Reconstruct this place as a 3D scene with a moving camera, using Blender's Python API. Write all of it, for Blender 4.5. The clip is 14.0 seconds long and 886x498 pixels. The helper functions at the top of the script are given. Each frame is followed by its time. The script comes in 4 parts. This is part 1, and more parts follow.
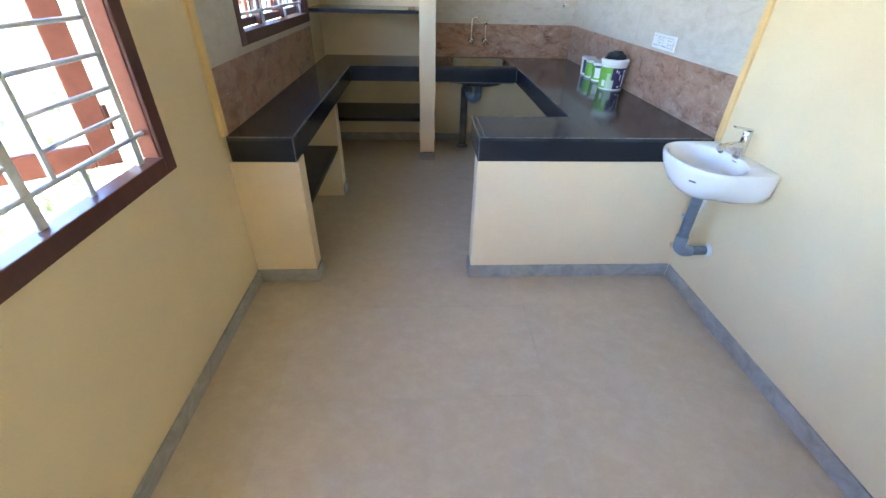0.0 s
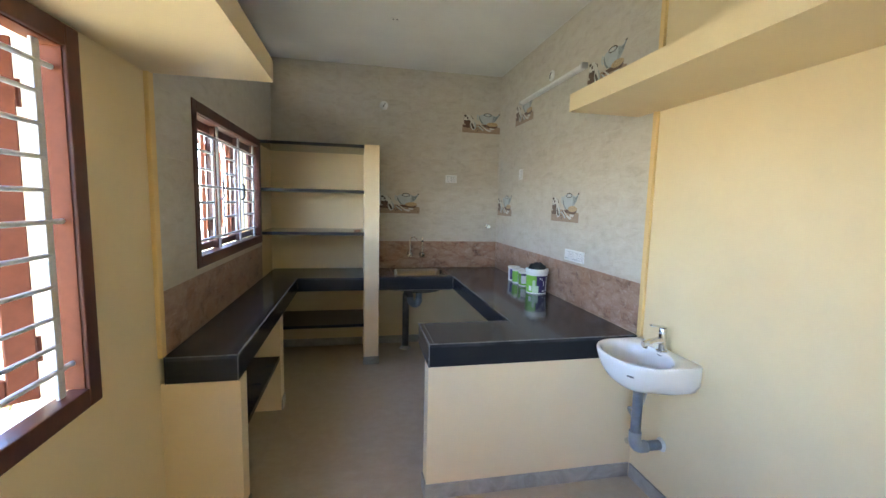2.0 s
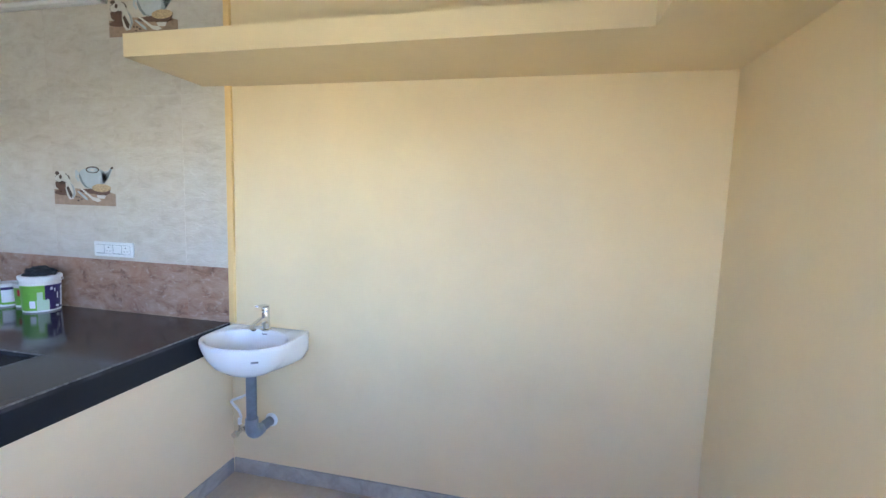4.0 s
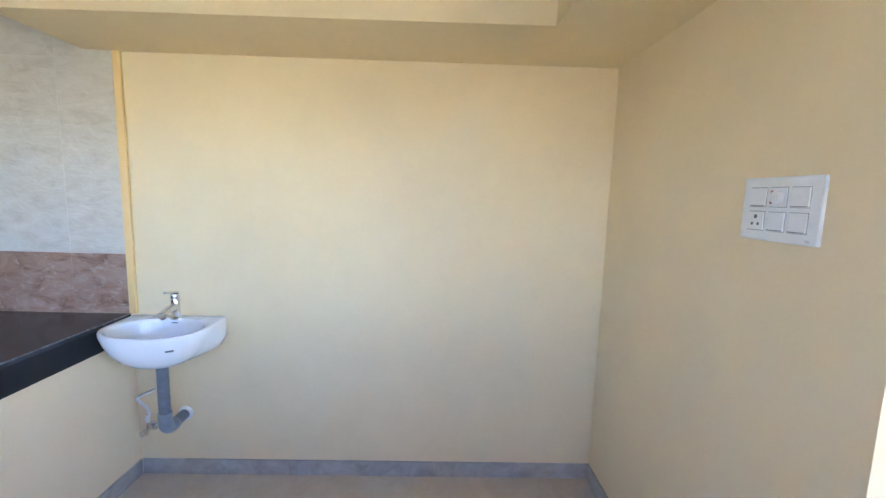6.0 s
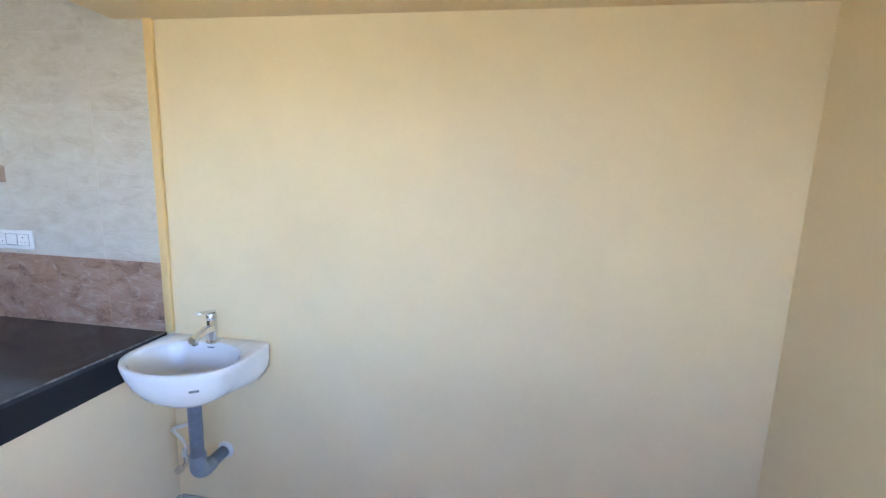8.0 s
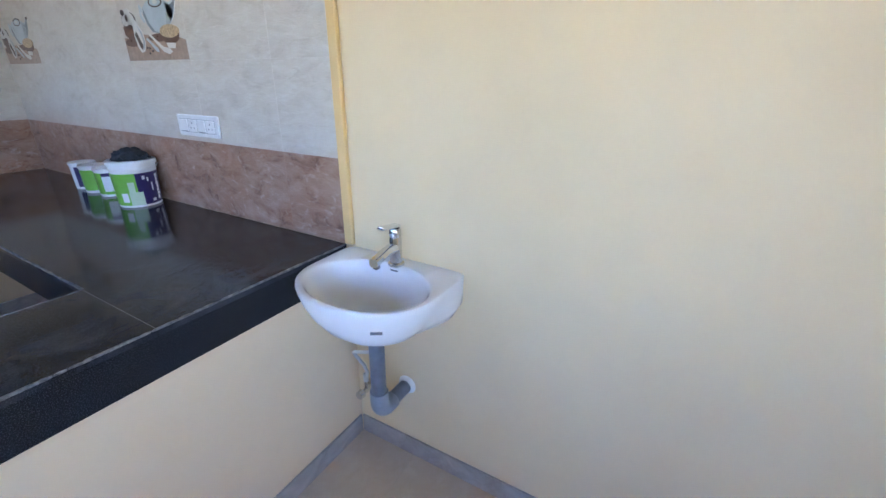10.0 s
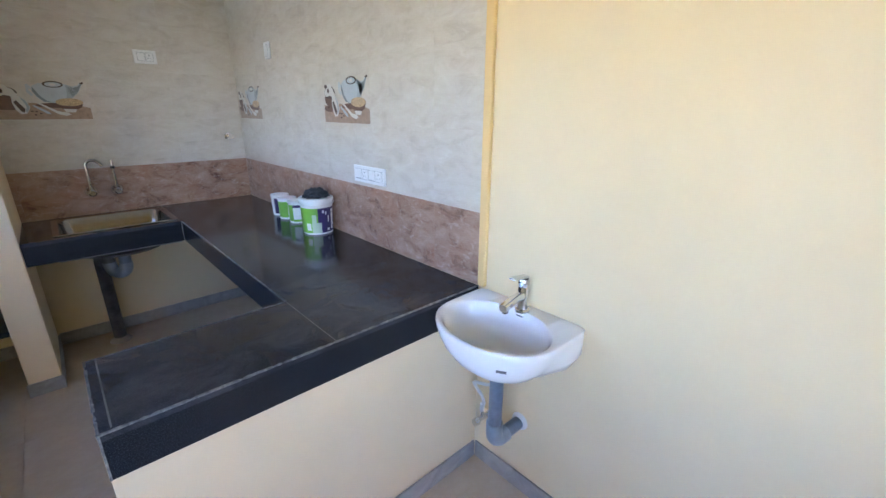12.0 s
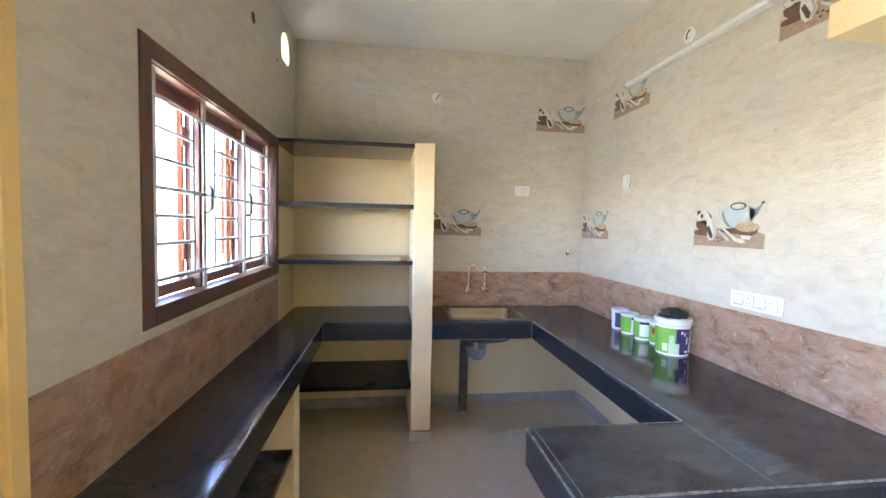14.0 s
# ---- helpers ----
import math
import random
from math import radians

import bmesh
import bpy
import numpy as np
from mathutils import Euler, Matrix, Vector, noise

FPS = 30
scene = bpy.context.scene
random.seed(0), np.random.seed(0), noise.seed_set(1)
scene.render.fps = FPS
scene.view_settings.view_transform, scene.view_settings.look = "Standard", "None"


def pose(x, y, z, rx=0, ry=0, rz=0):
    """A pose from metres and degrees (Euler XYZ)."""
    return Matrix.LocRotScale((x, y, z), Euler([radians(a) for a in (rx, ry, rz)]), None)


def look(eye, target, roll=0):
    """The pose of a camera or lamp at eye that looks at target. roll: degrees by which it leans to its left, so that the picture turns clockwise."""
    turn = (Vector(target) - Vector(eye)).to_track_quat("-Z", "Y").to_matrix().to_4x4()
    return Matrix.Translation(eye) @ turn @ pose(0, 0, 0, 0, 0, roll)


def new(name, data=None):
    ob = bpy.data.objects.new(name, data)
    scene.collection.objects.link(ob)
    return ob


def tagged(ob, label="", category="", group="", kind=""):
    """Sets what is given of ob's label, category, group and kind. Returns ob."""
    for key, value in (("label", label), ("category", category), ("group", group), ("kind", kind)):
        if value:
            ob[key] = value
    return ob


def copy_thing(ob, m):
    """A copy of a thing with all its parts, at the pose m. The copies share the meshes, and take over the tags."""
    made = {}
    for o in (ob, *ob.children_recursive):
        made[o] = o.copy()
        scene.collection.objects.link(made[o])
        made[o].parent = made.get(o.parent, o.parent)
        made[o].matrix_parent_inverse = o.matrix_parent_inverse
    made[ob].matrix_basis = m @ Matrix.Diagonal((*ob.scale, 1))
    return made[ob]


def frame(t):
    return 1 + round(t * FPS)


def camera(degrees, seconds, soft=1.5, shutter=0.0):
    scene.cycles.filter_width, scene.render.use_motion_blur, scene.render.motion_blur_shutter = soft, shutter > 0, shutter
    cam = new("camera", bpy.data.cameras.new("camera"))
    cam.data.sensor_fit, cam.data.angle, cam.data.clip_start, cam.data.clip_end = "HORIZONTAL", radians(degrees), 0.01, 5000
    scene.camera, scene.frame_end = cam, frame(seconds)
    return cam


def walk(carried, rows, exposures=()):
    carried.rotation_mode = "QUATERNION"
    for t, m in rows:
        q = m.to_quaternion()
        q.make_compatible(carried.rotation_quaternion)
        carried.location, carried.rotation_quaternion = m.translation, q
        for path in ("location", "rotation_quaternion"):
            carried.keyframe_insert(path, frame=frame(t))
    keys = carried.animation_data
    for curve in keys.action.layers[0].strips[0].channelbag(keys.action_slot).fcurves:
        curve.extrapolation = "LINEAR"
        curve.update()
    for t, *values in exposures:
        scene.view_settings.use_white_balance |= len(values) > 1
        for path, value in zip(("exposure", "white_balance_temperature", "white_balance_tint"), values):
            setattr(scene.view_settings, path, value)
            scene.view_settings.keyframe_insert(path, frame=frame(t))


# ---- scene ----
cam = camera(93.6, 14.0)
EXPOSURES = [(0, 4.92, 5500, 18), (1, 4.6, 5760, 19), (1.5, 4.5, 5900, 19), (2, 4.52, 6000, 19), (3, 4.82, 5600, 21), (4, 4.55, 5500, 22), (7.5, 4.53, 5500, 22), (9, 4.37, 5380, 25), (11.5, 4.58, 5450, 26), (12.5, 4.8, 5600, 24), (13, 4.86, 5700, 24), (13.5, 5.25, 5950, 24), (14, 5.45, 6050, 24)]
PATH = [
    (0, (-1.513, -4.599, 1.53), (-1.411, -2.925, 0.441), 1.5),
    (0.5, (-1.539, -4.629, 1.588), (-1.42, -2.787, 0.816), 1.5),
    (1, (-1.548, -4.635, 1.6), (-1.402, -2.707, 1.09), 1.4),
    (1.5, (-1.567, -4.639, 1.6), (-1.342, -2.679, 1.27), 1.4),
    (2, (-1.587, -4.624, 1.599), (-1.183, -2.677, 1.381), 1.4),
    (2.5, (-1.714, -4.546, 1.587), (-0.871, -2.741, 1.412), 1.5),
    (3, (-1.784, -4.428, 1.57), (-0.408, -2.986, 1.399), 1.6),
    (3.5, (-1.764, -4.308, 1.541), (0.004, -3.391, 1.362), 1.2),
    (4, (-1.928, -4.15, 1.536), (0.017, -3.734, 1.333), 1.8),
    (4.2, (-1.988, -4.115, 1.503), (-0.018, -3.835, 1.3), 1.2),
    (6.3, (-2.05, -4.049, 1.494), (-0.067, -4.096, 1.24), 1.6),
    (6.5, (-2.021, -4.038, 1.497), (-0.038, -4.082, 1.244), 1.6),
    (7, (-1.894, -4.079, 1.522), (0.089, -4.077, 1.262), 1.6),
    (7.5, (-1.71, -4.115, 1.534), (0.268, -3.991, 1.265), 1.6),
    (8, (-1.505, -3.974, 1.541), (0.448, -3.679, 1.224), 1.9),
    (8.5, (-1.262, -3.765, 1.476), (0.633, -3.236, 1.113), 1.4),
    (9, (-1.104, -3.598, 1.434), (0.71, -2.919, 0.937), 2.1),
    (9.2, (-1.046, -3.561, 1.408), (0.727, -2.821, 0.854), 1.9),
    (11.3, (-1.015, -3.549, 1.467), (0.383, -2.416, 0.595), 0.4),
    (11.5, (-1.053, -3.579, 1.511), (0.325, -2.38, 0.697), 0.2),
    (12, (-1.168, -3.602, 1.543), (0.126, -2.214, 0.911), 0.3),
    (12.5, (-1.272, -3.603, 1.56), (-0.205, -1.962, 1.147), 0.4),
    (13, (-1.393, -3.598, 1.559), (-0.71, -1.731, 1.34), 0.9),
    (13.5, (-1.563, -3.561, 1.557), (-1.195, -1.599, 1.424), 1.2),
    (14, (-1.696, -3.52, 1.551), (-1.436, -1.539, 1.444), 1.2),
]
walk(cam, [(t, look(eye, target, roll)) for t, eye, target, roll in PATH], EXPOSURES)

# ---- world, sun and sky ----
world = bpy.data.worlds.new("sky")
scene.world = world
world.use_nodes = True
wn = world.node_tree.nodes
sky = wn.new("ShaderNodeTexSky")
sky.sky_type = "NISHITA"
sky.sun_disc = False
sky.sun_elevation = radians(55)
sky.sun_rotation = radians(15)
sky.air_density, sky.dust_density, sky.ozone_density = 1.0, 0.2, 2.5
world.node_tree.links.new(sky.outputs[0], wn["Background"].inputs[0])
wn["Background"].inputs[1].default_value = 0.15

sun = new("sun", bpy.data.lights.new("sun", "SUN"))
sun.data.energy, sun.data.angle, sun.data.color = 3.6, radians(0.5), (1.0, 0.95, 0.88)
sun.matrix_world = look((0, 0, 20), (-0.148 * 5, -0.553 * 5, 20 - 0.82 * 5))


# ---- materials ----
def material(name, color, rough=0.5, metal=0.0, spec=0.5, coat=0.0):
    m = bpy.data.materials.new(name)
    m.use_nodes = True
    b = m.node_tree.nodes["Principled BSDF"]
    b.inputs["Base Color"].default_value = (*color, 1)
    b.inputs["Roughness"].default_value = rough
    b.inputs["Metallic"].default_value = metal
    b.inputs["Specular IOR Level"].default_value = spec
    b.inputs["Coat Weight"].default_value = coat
    return m


class Net:
    """Short hand for wiring a material's nodes."""

    def __init__(self, m):
        self.m, self.t = m, m.node_tree
        self.b = self.t.nodes["Principled BSDF"]

    def node(self, kind, **kw):
        n = self.t.nodes.new(kind)
        for k, v in kw.items():
            n.inputs[k].default_value = v
        return n

    def link(self, a, b):
        self.t.links.new(a, b)

    def position(self, scale=(1, 1, 1), turn=(0, 0, 0), shuffle=0.0):
        g = self.node("ShaderNodeNewGeometry")
        out = g.outputs["Position"]
        if shuffle:
            info = self.node("ShaderNodeObjectInfo")
            add = self.node("ShaderNodeVectorMath")
            mul = self.node("ShaderNodeMath")
            mul.operation = "MULTIPLY"
            mul.inputs[1].default_value = shuffle
            self.link(info.outputs["Random"], mul.inputs[0])
            self.link(out, add.inputs[0])
            self.link(mul.outputs[0], add.inputs[1])
            out = add.outputs[0]
        mp = self.node("ShaderNodeMapping", Scale=scale, Rotation=turn)
        self.link(out, mp.inputs["Vector"])
        return mp.outputs[0]

    def noise(self, vec, scale, detail=5.0, rough=0.6, distort=0.0):
        n = self.node("ShaderNodeTexNoise", Scale=scale, Detail=detail, Roughness=rough, Distortion=distort)
        self.link(vec, n.inputs["Vector"])
        return n.outputs["Fac"]

    def ramp(self, fac, stops):
        r = self.node("ShaderNodeValToRGB")
        els = r.color_ramp.elements
        while len(els) < len(stops):
            els.new(0.5)
        for e, (p, c) in zip(els, stops):
            e.position = p
            e.color = (*c, 1) if len(c) == 3 else c
        self.link(fac, r.inputs[0])
        return r.outputs[0]

    def mix(self, a, b, fac, mode="MIX"):
        n = self.t.nodes.new("ShaderNodeMix")
        n.data_type, n.blend_type = "RGBA", mode
        for sock, v in ((n.inputs[0], fac), (n.inputs[6], a), (n.inputs[7], b)):
            if isinstance(v, (int, float)):
                sock.default_value = v
            elif isinstance(v, tuple):
                sock.default_value = (*v, 1)
            else:
                self.link(v, sock)
        return n.outputs[2]

    def span(self, fac, lo, hi):
        n = self.node("ShaderNodeMapRange")
        n.inputs["To Min"].default_value, n.inputs["To Max"].default_value = lo, hi
        self.link(fac, n.inputs["Value"])
        return n.outputs[0]

    def color(self, c):
        self.link(c, self.b.inputs["Base Color"])
        return self

    def rough(self, r):
        self.link(r, self.b.inputs["Roughness"])
        return self

    def bump(self, h, strength=0.2, distance=0.002):
        n = self.node("ShaderNodeBump", Strength=strength, Distance=distance)
        self.link(h, n.inputs["Height"])
        self.link(n.outputs[0], self.b.inputs["Normal"])
        return self


def painted(name, color, rough=0.55, spread=0.06, spec=0.3):
    """Rolled emulsion paint on plaster: faint patches, roller stipple."""
    m = material(name, color, rough, spec=spec)
    n = Net(m)
    p = n.position()
    big = n.noise(p, 1.7, 4, 0.6)
    fine = n.noise(p, 55, 4, 0.7)
    dark = tuple(c * (1 - spread) for c in color)
    lite = tuple(min(1, c * (1 + spread * 0.6)) for c in color)
    c = n.ramp(big, [(0.3, dark), (0.7, lite)])
    n.color(c)
    n.rough(n.span(n.noise(p, 9, 3), rough - 0.12, rough + 0.12))
    n.bump(n.mix(big, fine, 0.35), 0.25, 0.0025)
    return m


WALL_PAINT = painted("yellow wall paint", (0.82, 0.665, 0.405), 0.45, 0.05, 0.35)
CREAM_PAINT = painted("peach cream paint", (0.89, 0.715, 0.46), 0.5, 0.05, 0.3)
EDGE_PAINT = painted("orange yellow paint", (0.81, 0.58, 0.25), 0.5, 0.08, 0.35)
CEILING_PAINT = painted("white ceiling paint", (0.84, 0.83, 0.82), 0.4, 0.05, 0.5)
OUTER_PAINT = painted("outer wall paint", (0.75, 0.68, 0.48), 0.7, 0.08)


def stone_tile(name, stops, patch, rough, turn, scale, wave, relief, fleck):
    """Glazed tile printed with slanting feathery veins."""
    m = material(name, stops[1][1], rough, spec=0.5)
    n = Net(m)
    p = n.position((1, 1, 1), (0, 0, 0), 7.0)
    comb = n.node("ShaderNodeCombineXYZ")
    sep = n.node("ShaderNodeSeparateXYZ")
    n.link(p, sep.inputs[0])
    add = n.node("ShaderNodeMath")
    n.link(sep.outputs[0], add.inputs[0])
    n.link(sep.outputs[1], add.inputs[1])
    n.link(add.outputs[0], comb.inputs[0])
    n.link(sep.outputs[2], comb.inputs[1])
    rot = n.node("ShaderNodeMapping", Rotation=(0, 0, turn), Scale=scale)
    n.link(comb.outputs[0], rot.inputs["Vector"])
    vein = n.noise(rot.outputs[0], 1.0, 7, 0.68, wave)
    soft = n.noise(comb.outputs[0], 5.0, 3, 0.5)
    c = n.ramp(vein, stops)
    c = n.mix(c, patch, n.span(n.ramp(soft, [(0.5, (0, 0, 0)), (0.75, (1, 1, 1))]), 0.0, 0.55), "MIX")
    fine = n.node("ShaderNodeMapping", Rotation=(0, 0, turn - 0.15), Scale=(scale[0] * 2.6, scale[1] * 2.4, 1))
    n.link(comb.outputs[0], fine.inputs["Vector"])
    grain = n.noise(fine.outputs[0], 1.0, 5, 0.62, wave * 1.4)
    c = n.mix(c, fleck[0], n.span(n.ramp(grain, [(0.56, (0, 0, 0)), (0.70, (1, 1, 1))]), 0.0, fleck[1]))
    info = n.node("ShaderNodeObjectInfo")
    tone = n.span(info.outputs["Random"], 0.985, 1.01)
    grey = n.node("ShaderNodeCombineColor")
    for i in range(3):
        n.link(tone, grey.inputs[i])
    n.color(n.mix(c, grey.outputs[0], 1.0, "MULTIPLY"))
    n.rough(n.span(soft, rough - 0.04, rough + 0.1))
    n.bump(n.mix(vein, grain, 0.6), relief, 0.011)
    return m


CREAM_TILE = stone_tile(
    "cream marble glaze", [(0.30, (0.505, 0.45, 0.37)), (0.46, (0.585, 0.53, 0.45)), (0.72, (0.65, 0.61, 0.535))],
    (0.62, 0.575, 0.50), 0.30, -0.45, (7, 16, 1), 0.7, 0.55, ((0.69, 0.665, 0.61), 0.35))
BROWN_TILE = stone_tile(
    "brown marble glaze", [(0.31, (0.13, 0.058, 0.036)), (0.45, (0.335, 0.195, 0.125)), (0.72, (0.48, 0.345, 0.255))],
    (0.43, 0.20, 0.10), 0.30, -0.6, (7, 14, 1), 0.8, 1.0, ((0.56, 0.46, 0.38), 0.6))
GROUT = painted("cream grout", (0.62, 0.575, 0.50), 0.8, 0.1)


def make_floor():
    m = material("beige grey vitrified tile", (0.45, 0.39, 0.31), 0.25)
    n = Net(m)
    p = n.position()
    soft = n.noise(p, 1.6, 3, 0.5)
    cloud = n.noise(p, 8.0, 6, 0.62, 0.35)
    fleck = n.noise(n.position((1, 1.35, 1), (0, 0, 0.8)), 12.0, 7, 0.70, 0.25)
    c = n.ramp(cloud, [(0.28, (0.55, 0.435, 0.295)), (0.52, (0.58, 0.465, 0.325)), (0.76, (0.615, 0.505, 0.365))])
    c = n.mix(c, (0.74, 0.67, 0.555), n.span(n.ramp(fleck, [(0.44, (0, 0, 0)), (0.72, (1, 1, 1))]), 0.0, 0.34))
    c = n.mix(c, (0.55, 0.465, 0.355), n.span(soft, 0.0, 0.3))
    n.color(c)
    n.rough(n.span(soft, 0.295, 0.34))
    return m


FLOOR_TILE = make_floor()


def make_skirting():
    m = material("grey stone skirting", (0.3, 0.29, 0.28), 0.35)
    n = Net(m)
    p = n.position()
    c = n.ramp(n.noise(p, 9, 6, 0.65, 1.0), [(0.3, (0.30, 0.27, 0.235)), (0.7, (0.47, 0.435, 0.39))])
    n.color(c).rough(n.span(n.noise(p, 20, 3), 0.3, 0.5))
    return m


SKIRTING = make_skirting()


def make_granite(name, haze, gloss, shine):
    m = material(name, (0.012, 0.012, 0.014), 0.15, spec=shine)
    n = Net(m)
    p = n.position()
    speck = n.noise(p, 420, 2, 0.5)
    dust = n.noise(p, 5.5, 6, 0.65, 0.8)
    smear = n.noise(n.position((1, 3.5, 1), (0, 0, 0.5)), 4.0, 5, 0.6, 0.6)
    c = n.ramp(speck, [(0.5, (0.010, 0.010, 0.012)), (0.72, (0.06, 0.06, 0.065))])
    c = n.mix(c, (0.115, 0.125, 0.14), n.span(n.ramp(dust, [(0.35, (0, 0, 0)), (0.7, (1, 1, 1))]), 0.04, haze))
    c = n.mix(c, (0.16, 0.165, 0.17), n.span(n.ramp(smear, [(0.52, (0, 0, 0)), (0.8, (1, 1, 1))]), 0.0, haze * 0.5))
    n.color(c)
    n.rough(n.span(dust, gloss[0], gloss[1]))
    n.bump(n.noise(p, 30, 3), 0.03, 0.001)
    return m


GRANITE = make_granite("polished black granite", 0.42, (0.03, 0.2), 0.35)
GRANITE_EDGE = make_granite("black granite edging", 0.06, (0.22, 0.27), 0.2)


def make_raw_edge():
    m = material("grey ground granite edge", (0.2, 0.2, 0.19), 0.6)
    n = Net(m)
    p = n.position()
    n.color(n.ramp(n.noise(p, 60, 4, 0.7), [(0.35, (0.06, 0.06, 0.06)), (0.65, (0.27, 0.26, 0.24))]))
    return m


RAW_EDGE = make_raw_edge()


def make_timber():
    m = material("red brown enamelled timber", (0.2, 0.07, 0.045), 0.35)
    n = Net(m)
    p = n.position((1, 1, 0.25))
    g = n.noise(p, 30, 5, 0.6, 0.5)
    n.color(n.ramp(g, [(0.3, (0.08, 0.027, 0.018)), (0.7, (0.13, 0.046, 0.030))]))
    n.rough(n.span(g, 0.3, 0.5)).bump(g, 0.15, 0.001)
    return m


TIMBER = make_timber()


def worn(name, color, rough, metal=0.0, amount=0.15, scale=25, spec=0.5):
    m = material(name, color, rough, metal, spec)
    n = Net(m)
    p = n.position()
    f = n.noise(p, scale, 5, 0.65)
    n.color(n.ramp(f, [(0.3, tuple(c * (1 - amount) for c in color)), (0.7, tuple(min(1, c * (1 + amount)) for c in color))]))
    n.rough(n.span(f, max(0.02, rough - 0.08), rough + 0.08))
    return m


# Lighter than TIMBER: daylight on sashes and lining is put into this colour.
SASH = worn("daylit terracotta enamel", (0.20, 0.066, 0.034), 0.6, amount=0.12, scale=18, spec=0.15)
GRILLE = worn("grey white enamelled steel", (0.66, 0.68, 0.72), 0.4)
PORCELAIN = worn("white porcelain", (0.84, 0.84, 0.83), 0.06, amount=0.02, scale=4)
CHROME = worn("chrome", (0.75, 0.75, 0.76), 0.1, 1.0, 0.05)
BRUSHED = worn("dusty stainless steel", (0.36, 0.345, 0.32), 0.18, 1.0, 0.1, 40)
PVC = worn("grey plastic pipe", (0.16, 0.18, 0.21), 0.4)
PVC_LIGHT = worn("light grey plastic fitting", (0.26, 0.29, 0.32), 0.4)
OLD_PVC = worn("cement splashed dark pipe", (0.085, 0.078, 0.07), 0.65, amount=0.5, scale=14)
WHITE_PLASTIC = worn("white plastic", (0.80, 0.80, 0.79), 0.3, amount=0.03)
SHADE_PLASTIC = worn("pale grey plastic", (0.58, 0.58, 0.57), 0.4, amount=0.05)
GAP_PLASTIC = worn("grey gap plastic", (0.30, 0.32, 0.33), 0.5, amount=0.05)
BLACK_PLASTIC = worn("black plastic", (0.02, 0.02, 0.022), 0.45)
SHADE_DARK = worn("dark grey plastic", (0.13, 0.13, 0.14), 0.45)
RED_PLASTIC = worn("red plastic", (0.45, 0.03, 0.02), 0.4)
LABEL_GREEN = worn("lime green print", (0.19, 0.45, 0.05), 0.35, amount=0.12, scale=12)
LABEL_PURPLE = worn("dark violet print", (0.035, 0.02, 0.10), 0.35, amount=0.2, scale=12)
LABEL_PALE = worn("pale print", (0.48, 0.60, 0.42), 0.35, amount=0.08, scale=12)
LABEL_WHITE = worn("white print", (0.78, 0.78, 0.78), 0.4, amount=0.04)
RAG = worn("charcoal cloth", (0.03, 0.035, 0.04), 0.9, amount=0.4, scale=60)
CHIP = worn("broken brick", (0.32, 0.17, 0.09), 0.9, amount=0.3, scale=80)
RED_CLAY = worn("red broken clay", (0.22, 0.06, 0.03), 0.9, amount=0.3, scale=60)
CEMENT = worn("grey cement", (0.30, 0.28, 0.26), 0.95, amount=0.2, scale=40)
JOINT = worn("dark joint filler", (0.13, 0.125, 0.115), 0.7, amount=0.3, scale=60)
P_TABLE = worn("brown table print", (0.36, 0.25, 0.175), 0.3, amount=0.22, scale=45)
P_POT = worn("pale blue grey teapot print", (0.47, 0.52, 0.54), 0.3, amount=0.08, scale=18)
P_MID = worn("mid grey teapot print", (0.36, 0.405, 0.425), 0.3, amount=0.12, scale=18)
P_SHADE = worn("grey teapot shade print", (0.21, 0.24, 0.255), 0.3, amount=0.15, scale=18)
P_DARK = worn("dark brown print", (0.07, 0.04, 0.03), 0.3, amount=0.3, scale=40)
P_BAND = worn("red brown print", (0.13, 0.065, 0.043), 0.3, amount=0.2, scale=40)
P_NUTS = worn("nut coloured print", (0.50, 0.36, 0.20), 0.3, amount=0.5, scale=160)
P_WHITE = worn("ivory print", (0.64, 0.62, 0.57), 0.3, amount=0.06, scale=30)


def make_ground():
    m = material("sandy yard with dry grass", (0.40, 0.37, 0.23), 0.9)
    n = Net(m)
    p = n.position()
    n.color(n.ramp(n.noise(p, 1.3, 8, 0.7), [(0.3, (0.30, 0.285, 0.15)), (0.55, (0.43, 0.395, 0.23)), (0.75, (0.50, 0.45, 0.30))]))
    n.bump(n.noise(p, 12, 5), 0.4, 0.02)
    return m


GROUND = make_ground()
WEED = worn("green weed leaf", (0.17, 0.21, 0.08), 0.6, amount=0.4, scale=6)


def make_glass():
    m = material("clear window glass", (1, 1, 1), 0.02)
    m.node_tree.nodes["Principled BSDF"].inputs["Transmission Weight"].default_value = 1.0
    m.node_tree.nodes["Principled BSDF"].inputs["IOR"].default_value = 1.45
    return m


GLASS = make_glass()


# ---- building blocks ----
def link_mesh(name, bm, mat, parent=None, label="", smooth=0.0):
    bmesh.ops.recalc_face_normals(bm, faces=bm.faces)
    me = bpy.data.meshes.new(name)
    bm.to_mesh(me)
    bm.free()
    for m in mat if isinstance(mat, (list, tuple)) else (mat,):
        me.materials.append(m)
    if smooth:
        me.shade_smooth()
        me.set_sharp_from_angle(angle=radians(smooth))
    ob = new(name, me)
    if parent:
        ob.parent = parent
    if label:
        ob["label"] = label
    return ob


def part(name, bm, mat, parent, label="", smooth=0.0):
    return link_mesh(name, bm, mat, parent, label, smooth)


def thing(name, at, label, category, group="", turn=0.0):
    ob = new(name)
    ob.empty_display_size = 0.05
    ob.matrix_world = pose(*at, 0, 0, turn)
    return tagged(ob, label, category, group)


